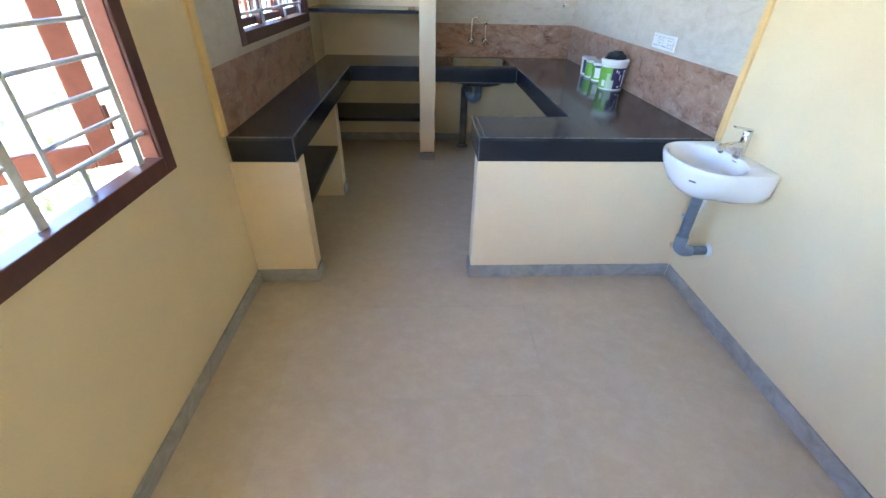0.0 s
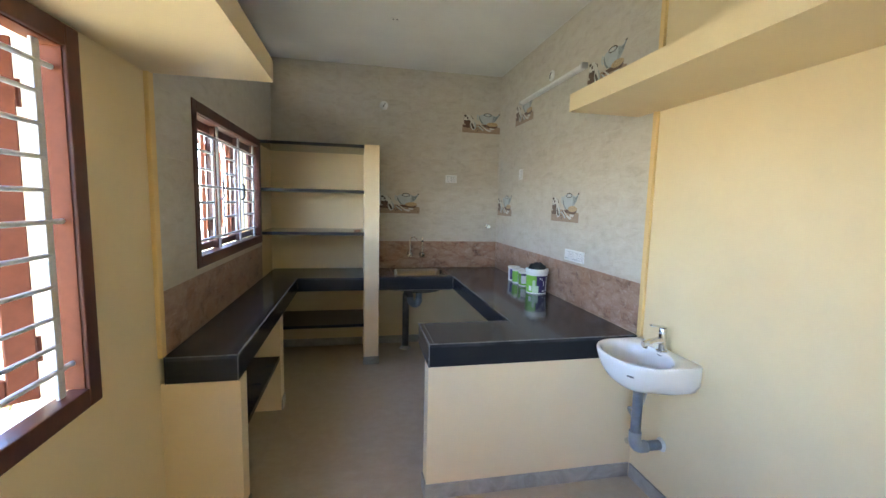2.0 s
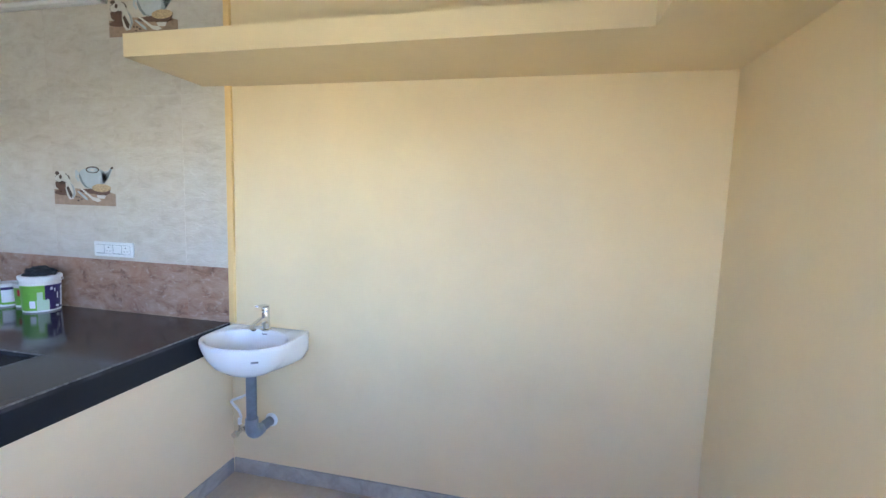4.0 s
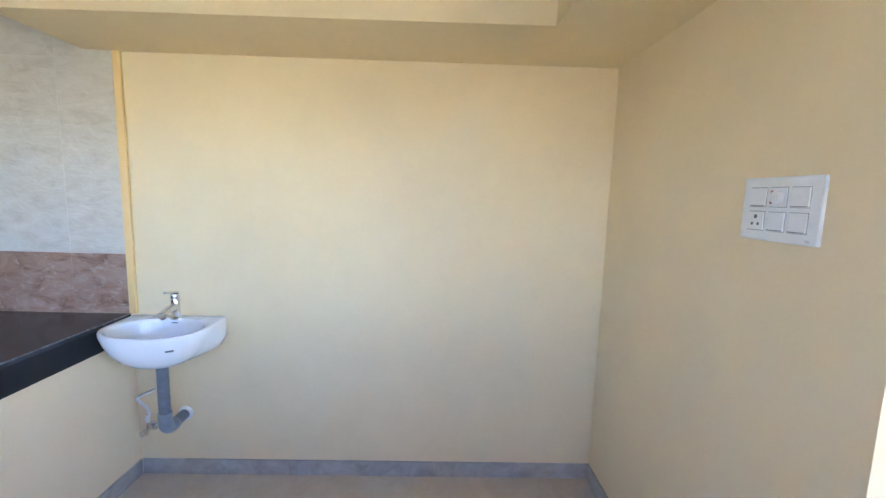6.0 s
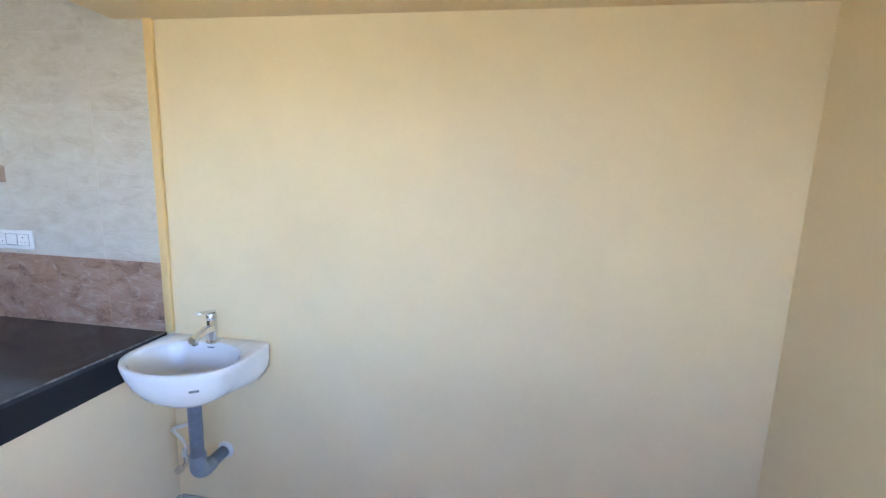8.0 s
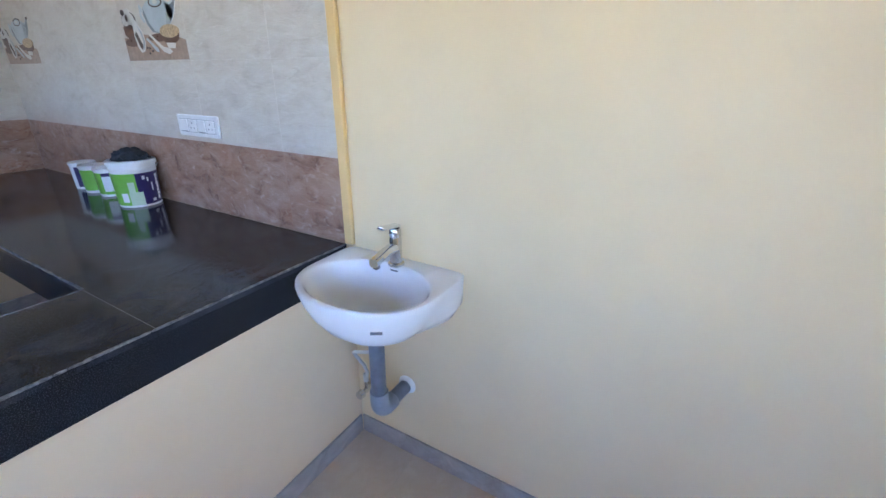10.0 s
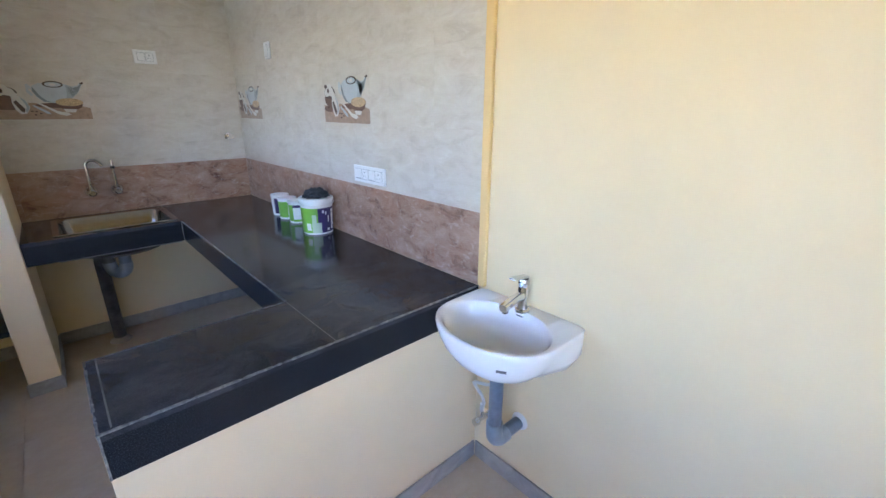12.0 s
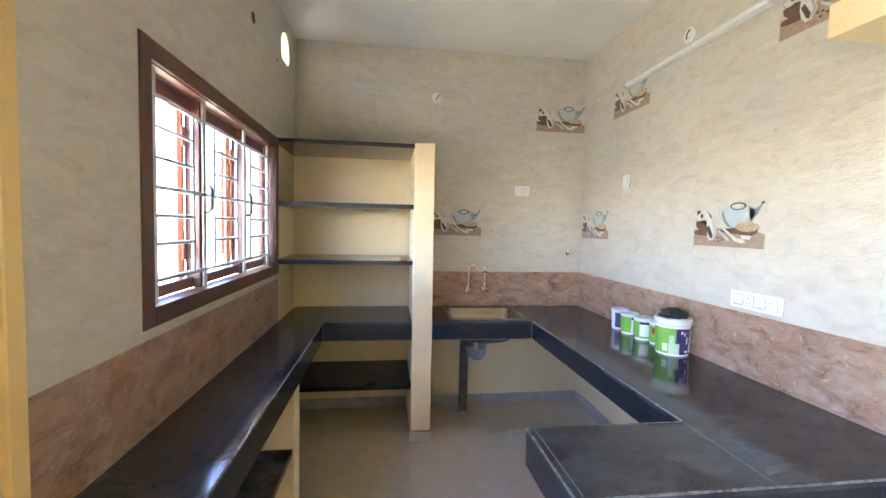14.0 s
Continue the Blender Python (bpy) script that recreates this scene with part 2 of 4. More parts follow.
def box(bm, x0, x1, y0, y1, z0, z1, bevel=0.0, segments=1):
    r = bmesh.ops.create_cube(bm, size=1.0)
    vs = r["verts"]
    for v in vs:
        v.co = Vector(((x0 + x1) / 2 + v.co.x * (x1 - x0), (y0 + y1) / 2 + v.co.y * (y1 - y0), (z0 + z1) / 2 + v.co.z * (z1 - z0)))
    if bevel:
        es = {e for v in vs for e in v.link_edges}
        bmesh.ops.bevel(bm, geom=list(es), offset=bevel, segments=segments, affect="EDGES", profile=0.5)
    return bm


def boxed(x0, x1, y0, y1, z0, z1, bevel=0.0, segments=1):
    return box(bmesh.new(), x0, x1, y0, y1, z0, z1, bevel, segments)


def tube(bm, points, r, n=14, caps=True):
    """A round bar swept along points."""
    pts = [Vector(p) for p in points]
    rings = []
    side = None
    for i, p in enumerate(pts):
        a = pts[max(i - 1, 0)]
        b = pts[min(i + 1, len(pts) - 1)]
        d = (b - a).normalized()
        if side is None:
            side = d.orthogonal().normalized()
        side = (side - d * side.dot(d)).normalized()
        up = d.cross(side)
        rr = r[i] if isinstance(r, (list, tuple)) else r
        rings.append([bm.verts.new(p + (side * math.cos(t) + up * math.sin(t)) * rr) for t in (2 * math.pi * k / n for k in range(n))])
    for a, b in zip(rings, rings[1:]):
        for k in range(n):
            bm.faces.new((a[k], a[(k + 1) % n], b[(k + 1) % n], b[k]))
    if caps:
        bm.faces.new(rings[0])
        bm.faces.new(rings[-1])
    return bm


def tubed(points, r, n=14, caps=True):
    return tube(bmesh.new(), points, r, n, caps)


def arc(c, a, b, r, t0, t1, n=8):
    """Points on an arc round c in the plane of the directions a and b."""
    c, a, b = Vector(c), Vector(a), Vector(b)
    return [c + (a * math.cos(t) + b * math.sin(t)) * r for t in (radians(t0 + (t1 - t0) * i / n) for i in range(n + 1))]


def lathe(profile, n=40, centre=(0, 0, 0)):
    """A turned body from (radius, height) pairs."""
    bm = bmesh.new()
    rings = []
    for r, z in profile:
        rings.append([bm.verts.new((centre[0] + r * math.cos(2 * math.pi * k / n), centre[1] + r * math.sin(2 * math.pi * k / n), centre[2] + z)) for k in range(n)])
    for a, b in zip(rings, rings[1:]):
        for k in range(n):
            bm.faces.new((a[k], a[(k + 1) % n], b[(k + 1) % n], b[k]))
    bm.faces.new(rings[0])
    bm.faces.new(rings[-1])
    return bm


def circle2(u, v, r, n=36):
    return [(u + r * math.cos(2 * math.pi * k / n), v + r * math.sin(2 * math.pi * k / n)) for k in range(n)]


def rect2(u0, u1, v0, v1):
    return [(u0, v0), (u1, v0), (u1, v1), (u0, v1)]


def panel(outline, holes, axis, p0, p1, bm=None):
    """A slab across axis x or y or z from p0 to p1 with openings right through it."""
    bm = bm or bmesh.new()

    def at(u, v, p):
        return {"x": (p, u, v), "y": (u, p, v), "z": (u, v, p)}[axis]

    edges = []
    for loop in [outline, *holes]:
        vs = [bm.verts.new(at(u, v, p0)) for u, v in loop]
        edges += [bm.edges.new((vs[i], vs[(i + 1) % len(vs)])) for i in range(len(vs))]
    faces = [g for g in bmesh.ops.triangle_fill(bm, use_beauty=True, use_dissolve=False, edges=edges)["geom"] if isinstance(g, bmesh.types.BMFace)]
    ex = bmesh.ops.extrude_face_region(bm, geom=faces)
    move = [g for g in ex["geom"] if isinstance(g, bmesh.types.BMVert)]
    bmesh.ops.translate(bm, verts=move, vec=Vector(at(0, 0, p1)) - Vector(at(0, 0, p0)))
    return bm


def structure(name, bm, mat, label="", smooth=0.0):
    return tagged(link_mesh(name, bm, mat, None, "", smooth), label, "", "", "structure")


# ---- plan ----
TOP = 3.02            # ceiling
WORK = 0.87           # worktop
XL, XR = -2.467, 0.015  # painted faces of the long walls
YN, YB = -4.93, 0.015  # painted faces of the short walls
LINTEL = 2.12
BASE = -0.35

W1 = (-4.60, -3.022, 0.892, 2.115)
W2 = (-2.135, -0.545, 1.205, 2.125)
VENT = (-0.342, 2.79, 0.115)

# The last opening is unseen, added to let daylight into the hall.
wall_left = structure("wall_left", panel(rect2(-8.3, 0.215, BASE, TOP), [rect2(*W1), rect2(*W2), circle2(*VENT), rect2(-7.7, -5.8, 0.8, 2.15)], "x", XL - 0.2, XL), WALL_PAINT, "yellow painted plaster wall with two windows, a round vent hole and an added hall opening")
wall_right = structure("wall_right", panel(rect2(-8.3, 0.215, BASE, TOP), [], "x", XR, XR + 0.2), WALL_PAINT, "yellow painted plaster wall")
wall_back = structure("wall_back", panel(rect2(XL, XR, BASE, TOP), [], "y", YB, YB + 0.2), WALL_PAINT, "yellow painted plaster wall behind the counter")
wall_near = structure("wall_near", panel([(XL, BASE), (-2.25, BASE), (-2.25, 2.1), (-1.315, 2.1), (-1.315, BASE), (XR, BASE), (XR, TOP), (XL, TOP)], [], "y", YN - 0.2, YN), WALL_PAINT, "yellow painted plaster wall with a doorway")
# Unseen end wall, added to close the hall beyond the doorway.
wall_hall = structure("wall_hall", panel(rect2(XL, XR, BASE, TOP), [], "y", -8.3, -8.1), WALL_PAINT, "plain painted wall added to close the unseen hall")
ceiling = structure("ceiling", boxed(XL - 0.2, XR + 0.2, -8.3, 0.215, TOP, TOP + 0.14), CEILING_PAINT, "white painted ceiling")
floor = structure("floor", boxed(XL, XR, -8.1, YB, -0.2, -0.0012), FLOOR_TILE, "beige grey mottled vitrified floor tiles")
ground = structure("ground", panel(rect2(-400, 400, -400, 400), [], "z", BASE - 0.3, BASE), GROUND, "pale sandy sunlit yard")

# concrete lofts at lintel height round the dining end
loft_u = [(XL, YN), (XR, YN), (XR, -2.43), (-0.435, -2.43), (-0.45, -4.494), (-1.957, -4.494), (-1.957, -2.568), (XL, -2.568)]
structure("loft_shelf", panel(loft_u, [], "z", LINTEL, LINTEL + 0.095), WALL_PAINT, "yellow painted concrete loft shelf round the room")

# skirtings
SK = 0.085
for name, b in (
    ("baseboard_left", (XL, XL + 0.01, YN, -2.567)),
    ("baseboard_right", (XR - 0.01, XR, YN, -2.567)),
    ("baseboard_near", (-1.315, XR - 0.01, YN, YN + 0.01)),
    ("baseboard_peninsula", (-1.230, XR - 0.01, -2.567, -2.557)),
    ("baseboard_peninsula_end", (-1.230, -1.220, -2.557, -2.445)),
    ("baseboard_counter_end", (XL + 0.01, -2.118, -2.592, -2.582)),
    ("baseboard_counter_side", (-2.128, -2.118, -2.582, -2.47)),
    ("baseboard_back", (XL, -1.53, YB - 0.01, YB)),
    ("baseboard_sink", (-1.372, XR - 0.01, YB - 0.01, YB)),
    ("baseboard_under_counter", (XR - 0.01, XR, -2.445, YB - 0.01)),
    ("baseboard_pillar", (-1.53, -1.372, -0.61, -0.60)),
    ("baseboard_pillar_side", (-1.38, -1.372, -0.60, YB - 0.01)),
    ("baseboard_mid", (-2.15, -2.14, -1.42, -1.30)),
):
    structure(name, boxed(*b, 0, SK if "pillar" not in name else 0.08, 0.002), SKIRTING, "grey stone skirting")

# painted plaster strips that finish the edge of the tiling
structure("trim_right", boxed(-0.003, XR, -2.593, -2.5565, WORK, TOP, 0.003), EDGE_PAINT, "orange yellow painted plaster edge")
structure("trim_left", boxed(XL, XL + 0.02, -2.60, -2.5515, WORK + 0.001, TOP, 0.003), EDGE_PAINT, "orange yellow painted plaster edge")

# masonry under the worktops and the pillar
structure("wall_peninsula", boxed(-1.220, XR, -2.557, -2.445, 0, 0.744), CREAM_PAINT, "cream painted dwarf wall under the peninsula")
structure("wall_counter_end", boxed(XL, -2.128, -2.582, -2.47, 0, 0.744), CREAM_PAINT, "cream painted dwarf wall under the counter end")
structure("wall_counter_mid", boxed(XL, -2.15, -1.42, -1.30, 0, 0.85), CREAM_PAINT, "cream painted dwarf wall under the counter")
structure("pillar", boxed(-1.522, -1.38, -0.60, YB, 0, 2.128, 0.004), CREAM_PAINT, "cream painted masonry partition beside the shelves")


# ---- granite worktop, one continuous U with a peninsula ----
worktop = thing("kitchen_worktop", (0, 0, 0), "polished black granite worktop with a deep front edge", "worktop")
TH = 0.02
xl, xr = XL + 0.018, -0.001
yb = -0.001
SINK = (-1.215, -0.675, -0.525, -0.105)
for outline, holes in (
    (rect2(xl, -2.135, -2.585, -0.605), ()),
    (rect2(xl, -1.524, -0.603, yb), ()),
    (rect2(-1.378, -0.642, -0.603, yb), (rect2(*SINK),)),
    (rect2(-0.640, xr, -2.562, yb), ()),
    (rect2(-1.220, -0.642, -2.562, -2.185), ()),
):
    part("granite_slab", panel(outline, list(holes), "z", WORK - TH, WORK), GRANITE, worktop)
FD = 0.126
for b in (
    (xl, -2.135, -2.585, -2.567), (-2.153, -2.135, -2.566, -0.605), (-2.134, -1.524, -0.605, -0.587), (-1.378, -0.642, -0.605, -0.587),
    (-0.640, -0.622, -2.184, -0.606), (-1.201, -0.641, -2.203, -2.185), (-1.220, -1.202, -2.543, -2.185), (-1.220, xr, -2.562, -2.544),
):
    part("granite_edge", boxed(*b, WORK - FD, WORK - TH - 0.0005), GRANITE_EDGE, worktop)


def chipped(x0, x1, y0, y1, z0, z1):
    """A thin arris strip whose inner side wanders and whose outer side is nicked."""
    bm = bmesh.new()
    along_x = x1 - x0 > y1 - y0
    n = max(4, int(max(x1 - x0, y1 - y0) / 0.012))
    rows = []
    for i in range(n + 1):
        f = i / n
        nick = 0.0016 if random.random() < 0.16 else 0.0
        wide = random.uniform(-0.0012, 0.0026)
        a, b = (y0, y1) if along_x else (x0, x1)
        lo, hi = a + nick - max(0, wide) * 0.6, b - nick + max(0, wide) * 0.6
        sec = [(lo, z0), (hi, z0), (hi, z1 - nick * 0.7), (lo, z1 - nick * 0.3)]
        u = (x0 + (x1 - x0) * f) if along_x else (y0 + (y1 - y0) * f)
        rows.append([bm.verts.new((u, v, z) if along_x else (v, u, z)) for v, z in sec])
    for a, b in zip(rows, rows[1:]):
        for k in range(4):
            bm.faces.new((a[k], a[(k + 1) % 4], b[(k + 1) % 4], b[k]))
    bm.faces.new(rows[0])
    bm.faces.new(rows[-1])
    return bm


# pale ground line along the arrises
LW = 0.0038
for b in (
    (xl, -2.135, -2.5865, -2.585 + LW), (-2.135 - LW, -2.1335, -2.5865, -0.606), (-0.6415, -0.640 + LW, -2.184, -0.606),
    (-1.220, -0.642, -2.185 - LW, -2.1835), (-1.2215, -1.220 + LW, -2.5635, -2.185), (-1.220, xr, -2.5635, -2.562 + LW),
):
    part("ground_arris", chipped(*b, WORK - LW, WORK + 0.0008), RAW_EDGE, worktop, "grey chipped and unpolished granite arris")
part("corner_joint", boxed(-1.2215, -1.2165, -2.5635, -2.5585, WORK - FD, WORK - LW), RAW_EDGE, worktop, "pale joint at the mitred corner")
part("corner_joint", boxed(-2.139, -2.1335, -2.5865, -2.5815, WORK - FD, WORK - LW), RAW_EDGE, worktop, "pale joint at the mitred corner")
part("slab_joint", boxed(-0.6418, -0.6402, -2.556, -2.192, WORK - TH, WORK + 0.0004), JOINT, worktop, "grey filled joint between two slabs")
part("slab_joint", boxed(-1.196, -1.192, -2.55, -2.195, WORK - 0.004, WORK + 0.0004), JOINT, worktop, "brown dirt line along the edging")
part("corner_joint", boxed(-0.6415, -0.637, -0.6085, -0.6045, WORK - FD, WORK - LW), RAW_EDGE, worktop, "pale joint at the mitred corner")


# ---- black stone shelves ----
def shelf(label, x0, x1, y0, y1, top, th=0.03):
    s = thing("stone_shelf", ((x0 + x1) / 2, (y0 + y1) / 2, top - th), label, "shelf", "black stone shelves")
    w, d = (x1 - x0) / 2, (y1 - y0) / 2
    part("shelf_slab", boxed(-w, w, -d + 0.003, d, 0, th), GRANITE, s)
    part("front_edge", boxed(-w, w, -d, -d + 0.003, 0.0005, th - 0.0005, 0.001), GRANITE_EDGE, s, "polished front edge of the slab")
    return s


shelf("black granite top shelf between wall and pillar", XL, -1.522, -0.56, YB, 2.128)
shelf("black granite wall shelf between wall and pillar", XL, -1.522, -0.56, YB, 1.702)
shelf("dusty black granite shelf with a brick chip on it", XL, -1.522, -0.56, YB, 1.302)
shelf("black granite shelf under the counter beside the pillar", XL, -1.522, -0.56, YB, 0.40)
shelf("black granite shelf between the counter's dwarf walls", XL, -2.158, -2.47, -1.42, 0.425)
chip = boxed(-0.03, 0.03, -0.018, 0.018, 0, 0.016, 0.004)
for v in chip.verts:
    v.co += Vector((random.uniform(-1, 1), random.uniform(-1, 1), 0)) * 0.005
c = link_mesh("brick_chip", chip, CHIP)
c.matrix_world = pose(-1.585, -0.42, 1.302, 0, 0, 20)
tagged(c, "small broken piece of brown brick on the shelf", "brick chip")


# ---- windows ----
def window(name, span, mullions, hinges, label):
    """Timber frame in the wall, mullions, and sashes that stand open outwards."""
    y0, y1, z0, z1 = span
    w = tagged(new(name), label, "window", "", "structure")
    w.matrix_world = pose(XL, (y0 + y1) / 2, z0)
    cy, h, hw = (y0 + y1) / 2, z1 - z0, (y1 - y0) / 2
    f, d = 0.065, 0.055
    x1 = 0.008 if name == "window_1" else 0.024
    xb = -d - 0.006 if name == "window_1" else -d + 0.001
    fr = new("window_frame")
    fr.parent = w
    # stepped frame: broad inner face and a rebate behind
    for nm, b in (("jamb", (-d, x1, -hw, -hw + f, 0, h)), ("jamb", (-d, x1, hw - f, hw, 0, h)), ("head", (-d, x1, -hw + f, hw - f, h - f, h)), ("sill", (-d, x1, -hw + f, hw - f, 0, f))):
        part(nm, boxed(*b, 0.004, 2), TIMBER, fr)
    if name == "window_2":
        for nm, b in (("rebate", (-d - 0.025, -d, -hw + f, hw - f, f, f + 0.045)), ("rebate", (-d - 0.025, -d, -hw + f, hw - f, h - f - 0.055, h - f)), ("rebate", (-d - 0.025, -d, -hw + f, -hw + f + 0.03, f + 0.045, h - f - 0.055)), ("rebate", (-d - 0.025, -d, hw - f - 0.03, hw - f, f + 0.045, h - f - 0.055))):
            part(nm, boxed(*b, 0.003), TIMBER, fr)
    # thin boards added inside the frame; window_1's carry the lighter, daylit terracotta
    for b in ((xb, x1 - 0.012, -hw + f, -hw + f + 0.005, f, h - f), (xb, x1 - 0.012, hw - f - 0.005, hw - f, f, h - f), (xb, x1 - 0.012, -hw + f + 0.005, hw - f - 0.005, h - f - 0.005, h - f)):
        part("jamb_lining", boxed(*b, 0.001), SASH if name == "window_1" else TIMBER, fr, "added lining board in the frame")
    for m in mullions:
        part("mullion", boxed(-d - 0.03, -0.025, m - cy - 0.03, m - cy + 0.03, f, h - f, 0.004, 2), TIMBER, fr)
        ha = part("handle", tubed([(-0.032, m - cy, h * 0.42), (0.0, m - cy + 0.002, h * 0.42), (0.012, m - cy, h * 0.44), (0.012, m - cy, h * 0.53), (0.0, m - cy, h * 0.55)], 0.007, 8), BLACK_PLASTIC, fr, "dark sash fastener", 40)
    for ya, wd, swing, out in hinges:
        s = new("sash")
        s.parent = w
        s.matrix_world = pose(XL - d - out, ya, z0 + f, 0, 0, swing)
        zz0, zz1 = 0.01, h - 2 * f - 0.01
        st, th = (0.072, 0.032) if name == "window_1" else (0.035, 0.024)
        for nm, b in (("stile", (-st, 0, 0, th, zz0, zz1)), ("stile", (-wd, -wd + st, 0, th, zz0, zz1)), ("rail", (-wd + st, -st, 0, th, zz0, zz0 + 0.08)), ("rail", (-wd + st, -st, 0, th, zz1 - 0.08, zz1))):
            part(nm, boxed(*b, 0.004), SASH, s)
        for hz in (zz0 + 0.15, zz1 - 0.15):
            part("hinge", tubed([(0.008, th, hz - 0.04), (0.008, th, hz + 0.04)], 0.007, 8), SASH, s, "painted hinge", 40)
            if name == "window_2":
                part("hinge_leaf", boxed(0.004, 0.034, th - 0.003, th, hz - 0.035, hz + 0.035), SASH, s, "painted hinge leaf")
        g = part("pane", boxed(-wd + st - 0.005, -st + 0.005, 0.012, 0.016, zz0 + 0.075, zz1 - 0.075), GLASS, s, "clear glass pane")
        g.visible_shadow = False
    return w


win1 = window("window_1", W1, (-3.83,), ((-3.170, 0.62, 39, 0.024), (-3.945, 0.58, 39, 0.024)), "red brown timber window with open sashes and a steel grille")
win2 = window("window_2", W2, (-1.60, -1.08), ((-0.60, 0.40, -62, 0.16), (-1.145, 0.42, -66, 0.045), (-1.665, 0.42, -66, 0.045)), "red brown timber window with open sashes and a steel grille")


def grille(win, span, flats, shorts, runs, longs, panels, rungs, x):
    """Steel grille: long bars into the frame, uprights and short rungs."""
    y0, y1, z0, z1 = span
    cy = (y0 + y1) / 2
    g = new("grille")
    g.parent = win
    zlo, zhi = 0.064, z1 - z0 - 0.064
    for y in flats:
        part("upright", boxed(x - 0.005, x + 0.005, y - cy - 0.016, y - cy + 0.016, zlo, zhi, 0.002), GRILLE, g)
    for y in shorts:
        part("upright", boxed(x - 0.005, x + 0.005, y - cy - 0.009, y - cy + 0.009, longs[0] - z0, longs[-1] - z0, 0.002), GRILLE, g)
    for y in runs:
        part("stub", boxed(x - 0.005, x + 0.005, y - cy - 0.010, y - cy + 0.010, zlo, longs[0] - z0, 0.002), GRILLE, g)
    for z in longs:
        part("bar", tubed([(x, y0 - cy + 0.064, z - z0), (x, y1 - cy - 0.064, z - z0)], 0.0085, 10), GRILLE, g, "", 40)
        for ye in (y0 - cy + 0.066, y1 - cy - 0.066):
            part("bar_boss", tubed([(x, ye - 0.004, z - z0), (x, ye + 0.004, z - z0)], 0.011, 10), TIMBER, g, "", 40)
    for a, b in panels:
        for z in rungs:
            part("rung", tubed([(x, a - cy, z - z0), (x, b - cy, z - z0)], 0.0075, 8), GRILLE, g, "", 40)
    return g


grille(win1, W1, (-3.155, -3.61, -4.05, -4.47), (-3.51, -3.96, -4.38), (-3.41, -3.84), (1.048, 1.514, 1.983), ((-3.51, -3.155), (-3.96, -3.61), (-4.38, -4.05)), (1.129, 1.218, 1.315, 1.413, 1.61, 1.707, 1.803, 1.895), -0.035)
grille(win2, W2, (-1.99, -1.60, -1.10, -0.66), (-1.70, -1.49, -1.21, -1.0), (), (1.345, 1.667, 1.975), ((-1.99, -1.70), (-1.49, -1.21), (-1.0, -0.66)), (1.47, 1.569, 1.769, 1.874), -0.02)


# ---- wash basin with tap and waste ----
def basin():
    cx, cy, top = -0.16, -2.806, 0.864
    t = thing("wash_basin", (0, 0, 0), "white porcelain wall-hung wash basin beside the counter", "wash basin")
    n = 72

    def rim(k):
        a = 2 * math.pi * k / n
        ca, sa = math.cos(a), math.sin(a)
        ax, e = (0.174, 16.0) if ca > 0 else (0.193, 2.25)
        r = (abs(ca / ax) ** e + abs(sa / 0.232) ** e) ** (-1 / e)
        return ca * r, sa * r

    def bowl(k):
        a = 2 * math.pi * k / n
        return -0.030 + math.cos(a) * 0.147, math.sin(a) * 0.206

    bm = bmesh.new()
    rings = []

    def ring(f):
        rings.append([bm.verts.new(f(k)) for k in range(n)])

    # underside, from the waste up to the rim
    for s, sx, z in ((0.10, 0.13, -0.185), (0.30, 0.34, -0.183), (0.52, 0.56, -0.165), (0.72, 0.74, -0.135), (0.87, 0.87, -0.095), (0.95, 0.95, -0.055), (0.99, 0.99, -0.025), (1.0, 1.0, -0.010), (0.99, 0.99, -0.002)):
        def f(k, s=s, sx=sx, z=z):
            x, y = rim(k)
            back = x > 0
            hold = (0.95 if z > -0.10 else 0.65 if z > -0.14 else 0.3) * min(1, max(0, x + 0.02) / 0.12)
            px = cx + (x * (sx + (1 - sx) * max(hold, 0.75)) if back else x * sx)
            return px, cy + y * (s + (1 - s) * hold), top + z
        ring(f)
    ring(lambda k: (cx + rim(k)[0] * 0.97, cy + rim(k)[1] * 0.97, top))
    # deck in to the bowl, and the bowl
    ring(lambda k: (cx + bowl(k)[0] * 1.03, cy + bowl(k)[1] * 1.03, top - 0.001))
    for s, z in ((1.0, -0.006), (0.965, -0.020), (0.92, -0.05), (0.83, -0.09), (0.66, -0.122), (0.42, -0.142), (0.15, -0.15)):
        ring(lambda k, s=s, z=z: (cx + bowl(k)[0] * s, cy + bowl(k)[1] * s, top + z))
    for a, b in zip(rings, rings[1:]):
        for k in range(n):
            bm.faces.new((a[k], a[(k + 1) % n], b[(k + 1) % n], b[k]))
    bm.faces.new(rings[0])
    bm.faces.new(rings[-1])
    part("bowl", bm, PORCELAIN, t, "glossy white porcelain bowl", 50)
    part("waste_grid", lathe([(0.026, 0), (0.026, 0.004), (0.02, 0.006)], 24, (cx - 0.02, cy, top - 0.152)), CHROME, t, "chrome waste", 40)
    m = boxed(-0.0004, 0.0004, -0.016, 0.016, -0.004, 0.004)
    b = part("printed_mark", m, SHADE_DARK, t, "small grey printed mark")
    b.matrix_world = pose(cx - 0.153, cy - 0.137, top - 0.064, 0, 14, 31.6)
    m = boxed(-0.0004, 0.0004, -0.018, 0.018, -0.0025, 0.0025)
    b = part("printed_mark", m, SHADE_DARK, t, "small grey printed mark")
    b.matrix_world = pose(cx + 0.1125, cy, top - 0.022, 0, 8, 0)
    return t


basin()


